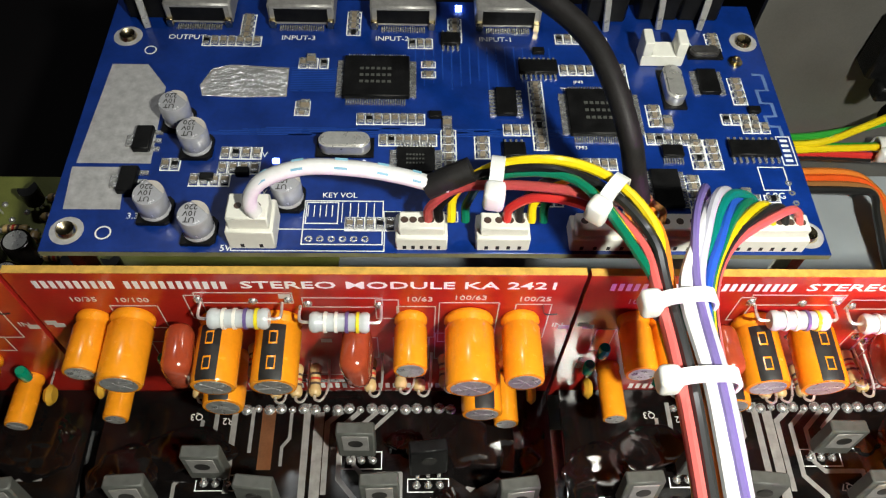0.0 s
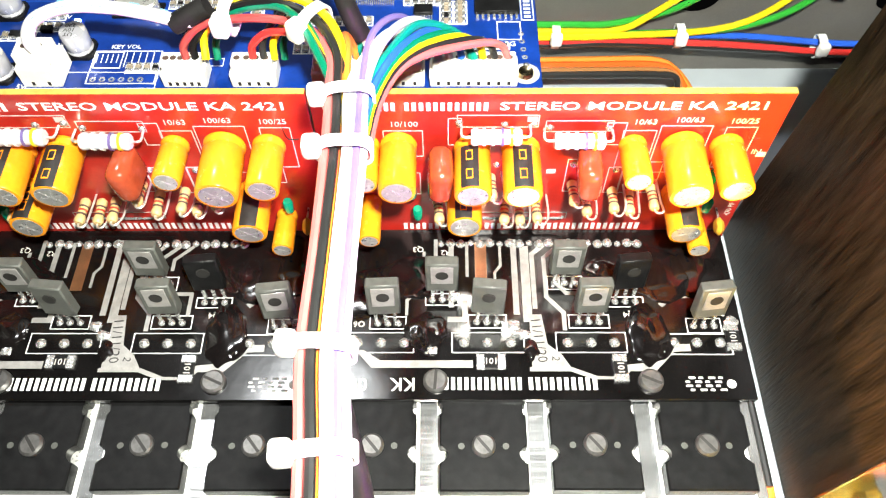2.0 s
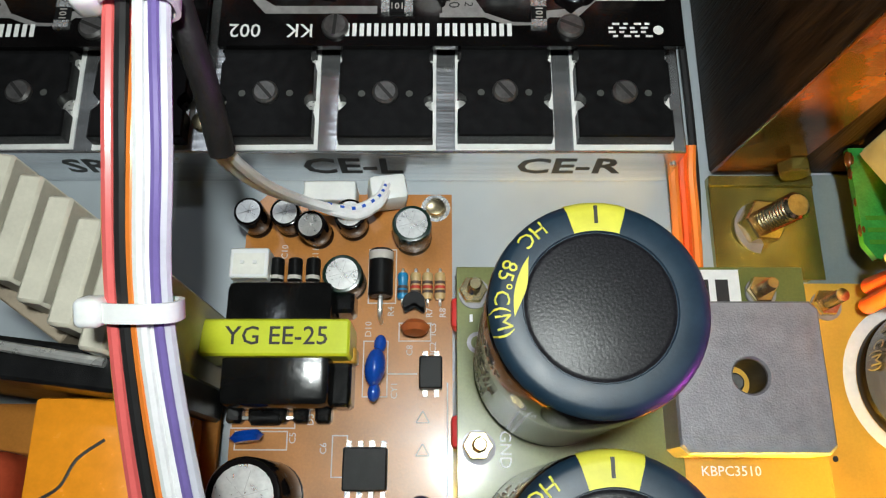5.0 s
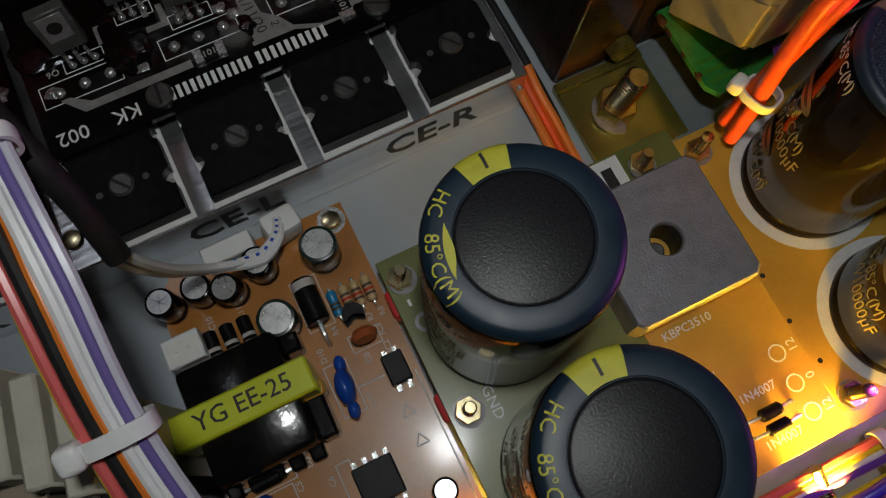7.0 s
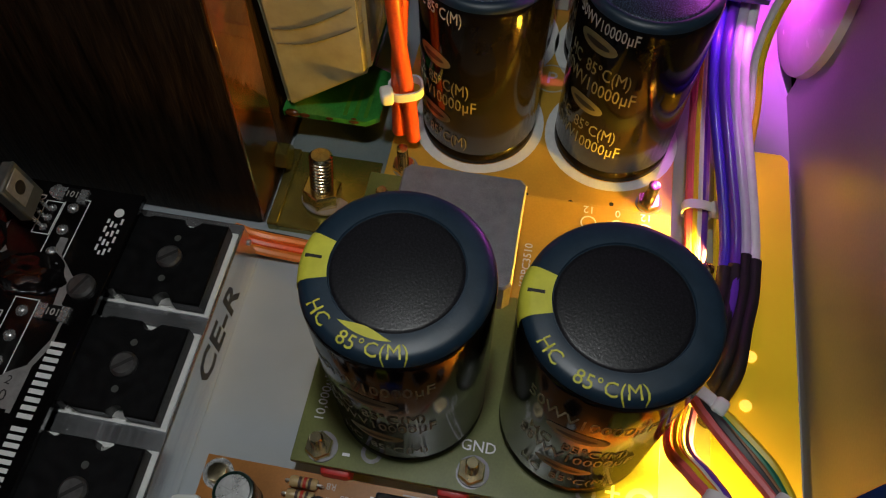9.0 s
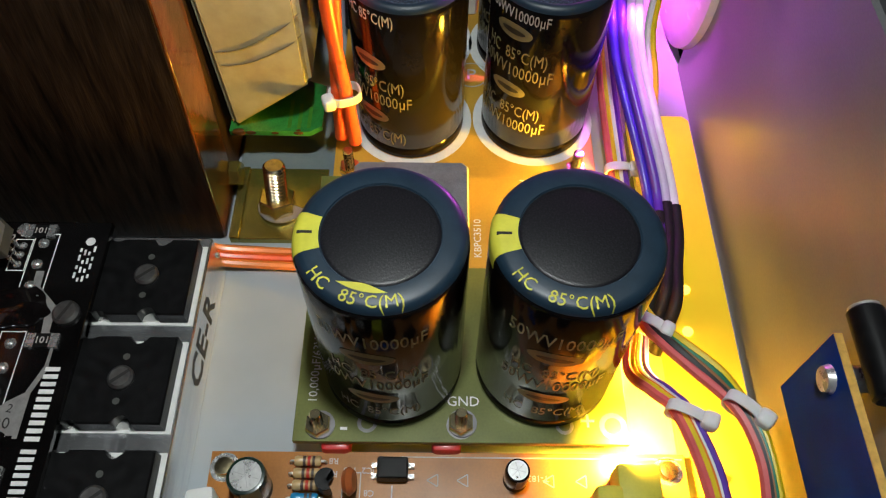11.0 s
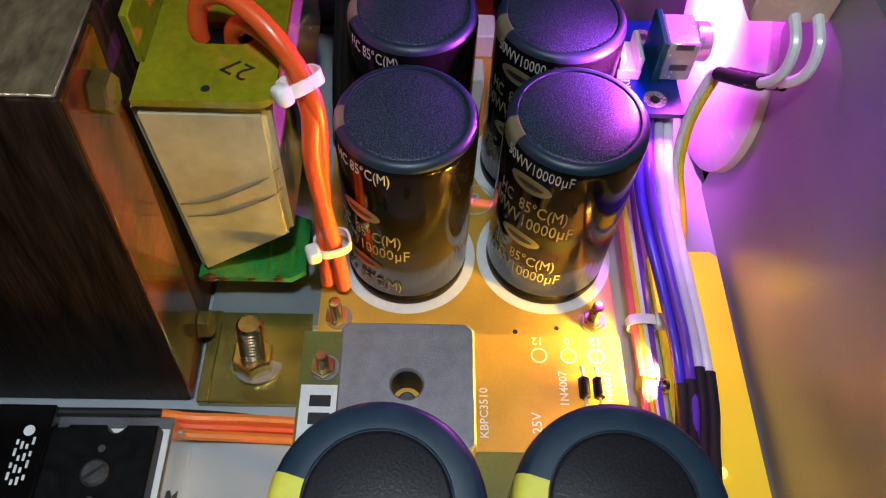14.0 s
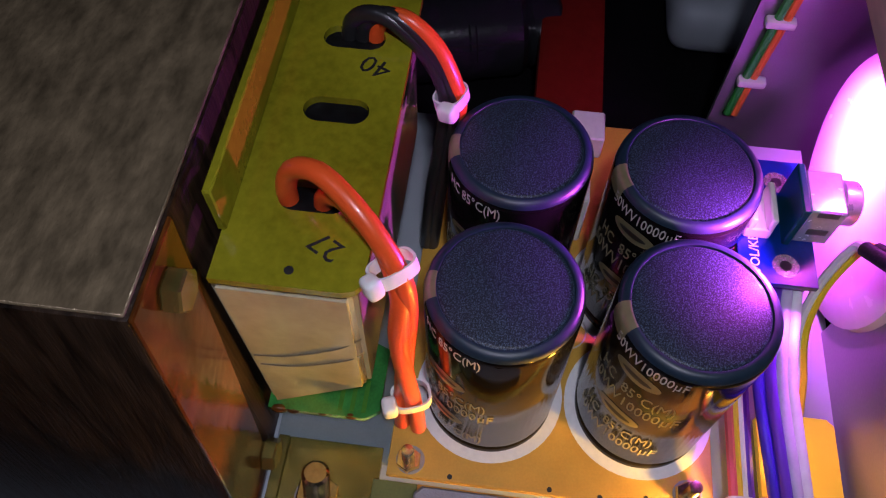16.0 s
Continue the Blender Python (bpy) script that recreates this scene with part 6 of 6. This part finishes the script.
# wiring along the front panel
PW = thing("front_wiring", T(66, -100, 40), "violet and white wires in black sleeves above the lit strip", "cable")
FRONT = [(71, -97.7, 38), (57.4, -96.2, 35), (50.7, -97.2, 30), (44, -99.2, 25), (33.7, -101.8, 20), (23.6, -104.3, 15), (16, -105.3, 12), (4.3, -104.6, 11), (-8, -101.5, 12)]
for color, o, dz in (("indigo", -3.4, -0.4), ("purple", -1.2, 0.5), ("mauve", 1.1, 0.1), ("white", 3.3, -0.3)):
    wire(PW, [(x - 66, y + 100 - o, z - 40 + dz + random.uniform(-0.3, 0.3)) for x, y, z in FRONT], color, 1.28, seg=10)
for o, x0 in ((-3.4, 12), (-1.2, 13), (1.1, 16), (3.3, 15)):
    part("shrink_sleeve", add_tube(B(), [(x0 - 66, -5.2 - o, -28.2), (-60, -4.7 - o, -28.8), (-68, -3.0 - o, -28.2), (-75 - o, -1.2 - o, -27.8), (-81 - o, 0.6 - o * 0.8, -31), (-85 - o, 2.0 - o * 0.6, -36)], 1.65, 10, 5), SHRINK, PW, "black shrink sleeve")
PW2 = thing("board_wiring", T(75, -92, 20), "red, yellow and white wires tied beside the amber board", "cable")
for k, (color, o) in enumerate((("pink", 0.0), ("yellow", 1.7), ("white", 3.2), ("purple", 4.8), ("orange", 2.4))):
    wire(PW2, [(12, 0 - o * 0.4, 6), (0, -1 - o * 0.5, 0), (-20, -2.0 - o * 0.7, -9 - (k == 4) * 1.5), (-45, -2.6 - o * 0.7, -12 - (k == 4) * 1.5), (-66, -2.6 - o * 0.6, -12), (-92, -1.5 - o * 0.6, -9), (-106, 1.6 - o * 0.8, -6), (-113, -2.0 - o * 0.8, -2), (-119, -6.0 - o * 0.6, 0), (-135, -10.5 - o * 0.6, -2), (-156, -12 + o * 0.3, -6)], color, 1.15)
cable_tie(PW2, T(-46, -4.2, -11.6, 0, 0, 90), 3.2, 2.4, 3.4)
cable_tie(PW2, T(-118.5, -7.4, 0.2, 0, 0, 65), 3.6, 2.6, 3.2)
PW3 = thing("display_wiring", T(-8, -98, 22), "red, black, green and yellow wires looping up to the front display", "cable")
for k, (color, o) in enumerate((("pink", 0.0), ("black", 1.6), ("green", 3.4), ("yellow", 5.0), ("brown", 2.4))):
    wire(PW3, [(8, 1 + o * 0.3, -6), (-6, 3.0 + o * 0.3, -3), (-14, 4.6 - o * 0.5, -2), (-20, 1.5 - o * 0.9, -0.6 + 0.4 * (k % 2)), (-27, -4.0 - o * 1.1, 0.6), (-34, -9.5 - o * 0.6, 2), (-40, -12.4 - o * 0.5, 2), (-48, -14 - o * 0.4, 1), (-58, -13.4 - o * 0.5, -1), (-72, -10, -2), (-86, -4, -4)], color, 1.15)
cable_tie(PW3, T(-15, 3.4, -1.8, 0, 0, 60), 3.0, 2.4, 2.6)
cable_tie(PW3, T(-35.5, -11.8, 2.2, 0, 0, 50), 3.4, 2.6, 3.2)

# ---- lit strip at the foot of the front panel ----
LS = thing("led_strip", T(0, -110, 3.0), "yellow board with lit amber leds along the front panel", "led strip")
# board glow is emission in its material, standing in for the leds' light
part("board", add_prism(B(), [(-60, -9.6), (50.5, -9.6), (52, -8), (52, 6.6), (50.5, 8.2), (-60, 8.2)], 0, 2.0), STRIPGLOW, LS, "yellow strip board whose own emission stands in for led light through it")
for k in range(9):
    part("led", add_lathe(B(), [(1.3, 2.0), (1.3, 2.5), (0.9, 3.1), (0, 3.3)], 14), LEDGLOW, LS, "lit amber led", at=T(-52 + 11.6 * k, 0.4 + 1.2 * (k % 2), 0))
part("terminal_screw", add_lathe(B(), [(0, 0), (1.9, 0), (1.9, 1), (1.5, 1.4), (1.9, 1.8), (1.5, 2.2), (1.9, 2.6), (1.5, 3.0), (1.9, 3.4), (1.6, 7), (0, 7)], 12, T(14, 9.8, 3, 0, 70, 90)), BRASS, LS)

# ---- volume board, encoder and the milky knob backing ----
VB = thing("volume_board", T(66, -101, 41), "small blue circuit board with a white plug beside the volume encoder", "circuit board")
part("board", add_box(B(), -1.5, -1.5, 0, 30, 14, 1.4, 0.1), BLUE, VB)
for x, y in ((3, 4.6), (24, 4.6)):
    part("ring", ring_mark(B(), x, y, 1.4, 1.2, 2.7, 0.06, 20), SOLDER, VB)
    part("hole", add_cyl(B(), 1.2, 1.35, 1.45, 16, T(x, y, 0)), INK, VB)
text(VB, "VOL/KEY", T(6, 10.6, 1.4, 0, 0, 0), 2.8, SILK, depth=0.03)
c = part("connector", add_box(B(), 9, 7.5, 1.4, 19, 13.0, 4.5, 0.3), CONN, VB)
for y in (7.6, 11.6):
    part("connector_wall", add_box(B(), 9, y, 4.3, 19, y + 1.4, 8, 0.3), CONN, VB)
EN = part("encoder", add_box(B(), 9, -4.0, 1.5, 19.5, 3.4, 12.6, 0.5), CANSIDE, VB, "bare metal rotary encoder")
part("encoder_board", add_box(B(), 8.2, 3.4, 1.0, 20.4, 5.0, 13.2, 0.3), TEALPCB, EN, "dark teal upright circuit board")
part("collar", add_cyl(B(), 4.6, 0, 3.6, 20, T(15, -3.9, 8.4, 90), 0.4), STEEL, EN)
for z in (5, 11):
    part("crimp", add_box(B(), 8.8, -2.4, z, 9.1, 1.6, z + 1.6), PACKGREY, EN)
KN = thing("knob_backing", T(98, -122, 32), "milky white round diffuser behind the volume knob", "diffuser")
part("disc", add_lathe(B(), [(0, 0), (26, 0), (31, 1.2), (33, 4.5), (32, 9), (26, 11), (0, 12)], 56, T(0, -7, 0, -90)), DIFFUSER, KN)
part("led", add_box(B(), -18, 6.0, 34.4, -13, 9.0, 35.8, 0.5), LEDPINK, KN, "lit magenta led")
structure("wall_front_outer", add_box(B(), -330, -142, -1.5, 215, -138, 84), PANEL, "dark inside of the outer front panel")
WB = thing("wooden_spacer", T(62, -121.8, 71), "raw plywood spacer with red windows glued inside the front panel", "spacer")
part("bar", add_box(B(), 0, 0, 0, 100, 16.0, 7, 0.5), WOOD, WB)
for x in (14, 33, 62):
    w = part("red_window", add_box(B(), x, 3.5, 6.9, x + 13, 14.5, 7.1), REDGEL, WB)
    blob(WB, T(x + 7, 8, 7.1), 3.2, 2.4, 1.8, NYLON, 41 + x, "glue_dab")
PL = thing("lamp_lead", T(61, -115, 70), "white wire pair in black shrink sleeves bending down from the spacer", "cable")
for d in (0, 4.6):
    wire(PL, [(2, d - 4, 3), (-4, d - 4, 0), (-6, d - 3, -6), (-2, d * 0.8, -12), (4, d * 0.6 + 2, -16)], "white", 1.15)
    part("shrink_sleeve", add_tube(B(), [(-3.5, d - 1.5, -10.5), (2, d * 0.7 + 1, -15), (9, d * 0.5 + 4, -20)], 1.6, 10, 5), SHRINK, PL, "black shrink sleeve")
    wire(PL, [(8, d * 0.5 + 4, -19), (11, d * 0.4 + 5, -23), (8, d * 0.3 + 8, -34), (2, d * 0.3 + 9, -44), (-8, d * 0.3 + 8, -51), (-22, d * 0.3 + 9, -57), (-38, d * 0.3 + 10, -60)], "white" if d else "yellow", 1.0)
LW = thing("lip_wire", T(148, -106, 0), "orange and green wire tied up the end strip of the case", "cable")
wire(LW, [(0, 1, 0), (0.4, 0.4, 14), (0, -0.6, 34), (0, -2, 60), (0, -3, 82)], "orange", 1.2)
wire(LW, [(0, 3, 0), (0.4, 2.4, 14), (0, 1.6, 34), (0, 0.4, 60), (0, -0.6, 82)], "leaf", 1.2)
for z in (14, 36, 58):
    part("cable_tie", add_box(B(), -2.0, -3.4, z - 1.3, 1.4, 4.6, z + 1.3, 0.8, 2), NYLON, LW, "white nylon cable tie")

# ---- front display board, finned heat sink and the low board beside it ----
DB = thing("display_board", T(-140, -114, 34), "blue display circuit board standing inside the front panel", "circuit board")
part("board", add_prism(B(), [(0, 0), (97, 0), (97, 23), (0, 23)], 0, 1.6, T(0, 0, 0, 90)), BLUE_MATT, DB)
part("board_edge", add_box(B(), 96.9, -1.5, 0.1, 97.2, -0.1, 22.9), FR4EDGE, DB)
part("board_edge", add_box(B(), 0.1, -1.5, 22.9, 97.1, -0.1, 23.2), FR4EDGE, DB)
part("fixing_screw", add_lathe(B(), [(0, 0), (2.6, 0), (2.2, 1.2), (0, 1.5)], 16, T(91, 0, 18, -90)), STEEL, DB)
part("standoff", add_cyl(B(), 2.4, 0, 6.4, 6, T(91, -1.6, 18, 90)), STEEL, DB)
sk = part("socket", add_cyl(B(), 3.0, 0, 16, 20, T(84, -4.6, 26.2, 0, 90), 0.5), PACK, DB, "black round socket along the board edge")
part("socket_rim", add_lathe(B(), [(1.6, 0), (2.6, 0), (2.6, 0.8), (1.6, 0.8)], 18, T(99.6, -4.6, 26.2, 0, 90)), STEEL, sk)
CREAMIC = mat("cream_painted_fin", (0.52, 0.49, 0.40), 0.55, var=0.12, scale=200, bump=0.1)
FS = thing("finned_heat_sink", T(-106, -26, 0), "tall cream finned heat sink standing beside the cable bundle", "heat sink")
part("web", add_box(B(), -15, -13, 0, 7, 1.0, 50, 0.3, m=T(0, 0, 0, 0, 0, -34)), CHIPBODY, FS, "brownish web between the fins")
for k in range(5):
    part("fin", add_box(B(), -2.0, -15.5, 0, 2.0, 1.0, 58, 0.5), CREAMIC, FS, at=T(-10.6 + 4.9 * k, 12.0 - 3.45 * k, 0, 0, 0, -8))
LB = thing("relay_board", T(-135, -57, 0), "low board with an orange relay and black parts", "circuit board")
part("board", add_box(B(), -30, -34, 8, 41, 12, 9.6, 0.1), PHENOL, LB)
for x in (-26, 36):
    for y in (-30, 8):
        part("support", add_cyl(B(), 2, 0, 8, 10, T(x, y, 0)), BRASS, LB)
part("relay", add_box(B(), 20, -14, 9.6, 38, 9.6, 40, 0.8, 2), ORANGE, LB, "bright orange relay box")
part("black_bar", add_box(B(), -20, 13.2, 9.6, 40, 19.5, 52, 0.6, m=T(0, 0, 0, 0, 0, -7)), PACK, LB)
part("red_part", add_box(B(), -4, -20, 9.6, 14, 2, 34, 4, 3), FILM, LB)
part("wire", add_tube(B(), [(-20, 20, 52.6), (4, 18.5, 53.2), (20, 15.5, 53.2), (36, 13, 52.8)], 0.8, 8, 5), STEEL, LB)
part("marker_stroke", add_tube(B(), [(23, -6, 40.05), (26, -4, 40.05), (28, 0, 40.05), (32, 3, 40.05)], 0.28, 5, 4, 0.3), INK, LB)

# low board with passive parts at the far left, under the media board
PB = thing("preamp_board", T(-300, 82, 0), "olive preamplifier board with black parts, low on the case floor", "circuit board")
part("board", add_box(B(), 0, 0, 24, 150, 52, 25.6, 0.1), OLIVE, PB)
for x, y in ((4, 4), (146, 4), (4, 48), (146, 48)):
    part("support", add_cyl(B(), 2, 0, 24, 10, T(x, y, 0)), BRASS, PB)
for k in range(6):
    part("small_transistor", add_lathe(B(), [(0, 0), (2.4, 0), (2.4, 5), (0, 5)], 14, None, -30, 210), PACK, PB, at=T(88 + (k % 2) * 9, 6 + 8 * (k // 2), 27.5, 0, 0, 40 * k))
    resistor(PB, T(78 + (k % 3) * 5, 38 + (k // 3) * 6, 27.2, 0, 0, 0), 5.4, 1.1, BEIGERES, (BAND, BANDRED, BAND), 0.8)
    radial_cap(PB, T(66 + (k % 2) * 9, 8 + 9 * (k // 2), 25.6), 3.4, 9, sleeve=SLEEVE, stripe=(200, SILKDIM, None))
for x, y, a in ((70, 34, 0), (75, 30, 90), (82, 26, 0), (64, 26, 90), (90, 20, 0), (60, 40, 0)):
    resistor(PB, T(x, y, 27.4, 0, 0, a), 6.0, 1.2, BEIGERES, (BAND, BANDRED, BAND), 1.2)
for k, (x, y) in enumerate(((68, 20), (78, 16), (88, 34), (73, 42))):
    part("small_transistor", add_lathe(B(), [(0, 0), (2.4, 0), (2.4, 5), (0, 5)], 14, None, -30, 210), PACK, PB, at=T(x, y, 28.6, 0, 0, 70 * k))
    for dx in (-1.3, 0, 1.3):
        part("transistor_leg", add_cyl(B(), 0.3, 25.4, 29, 6, T(x + dx, y, 0)), SOLDER, PB)
for k in range(16):
    part("solder_joint", DOTS, None, PB, at=T(58 + 3.1 * (k % 8) + 6 * (k // 8), 12 + 26 * (k // 8) + (k % 3) * 2.4, 25.6))
part("relay", add_box(B(), 116, 0.5, 25.6, 130, 9, 36, 0.6), ORANGE, PB, "orange relay box")
part("link_wire", add_tube(B(), [(108, 2, 27), (112, 4, 34), (118, 3, 30)], 1.0, 8, 5), WIRES["leaf"], PB)

# things on the dark table past the open end of the case
RB = thing("red_box", T(140, -66, -30), "dull red box on the table beside the case", "box")
part("body", add_box(B(), 0, 0, 0, 90, 20, 20, 1.5, 2), REDGEL, RB)
part("lid", add_box(B(), -0.8, -0.8, 20.1, 90.8, 20.8, 26, 1.5, 2), REDGEL, RB)
BT = thing("black_bottle", T(176, -10, -30), "glossy black cylinder lying on the table", "cylinder")
part("body", add_cyl(B(), 15, 0, 62, 32, T(0, 30, 15, 90, 0, 14), 3), SHINYBLACK, BT)
part("cap", add_cyl(B(), 12.5, 62, 74, 28, T(0, 30, 15, 90, 0, 14), 1.5), SHINYBLACK, BT)
for z in (20, 42):
    part("ring", add_lathe(B(), [(15, z - 1.4), (15.5, z - 0.8), (15.5, z + 0.8), (15, z + 1.4)], 32, T(0, 30, 15, 90, 0, 14)), SHINYBLACK, BT)
PT = thing("grey_pouch", T(200, -128, -30), "grey padded pouch lying on the table", "pouch")
part("body", add_box(B(), 0, 0, 0, 60, 36, 22, 8, 4), FLOOR, PT)
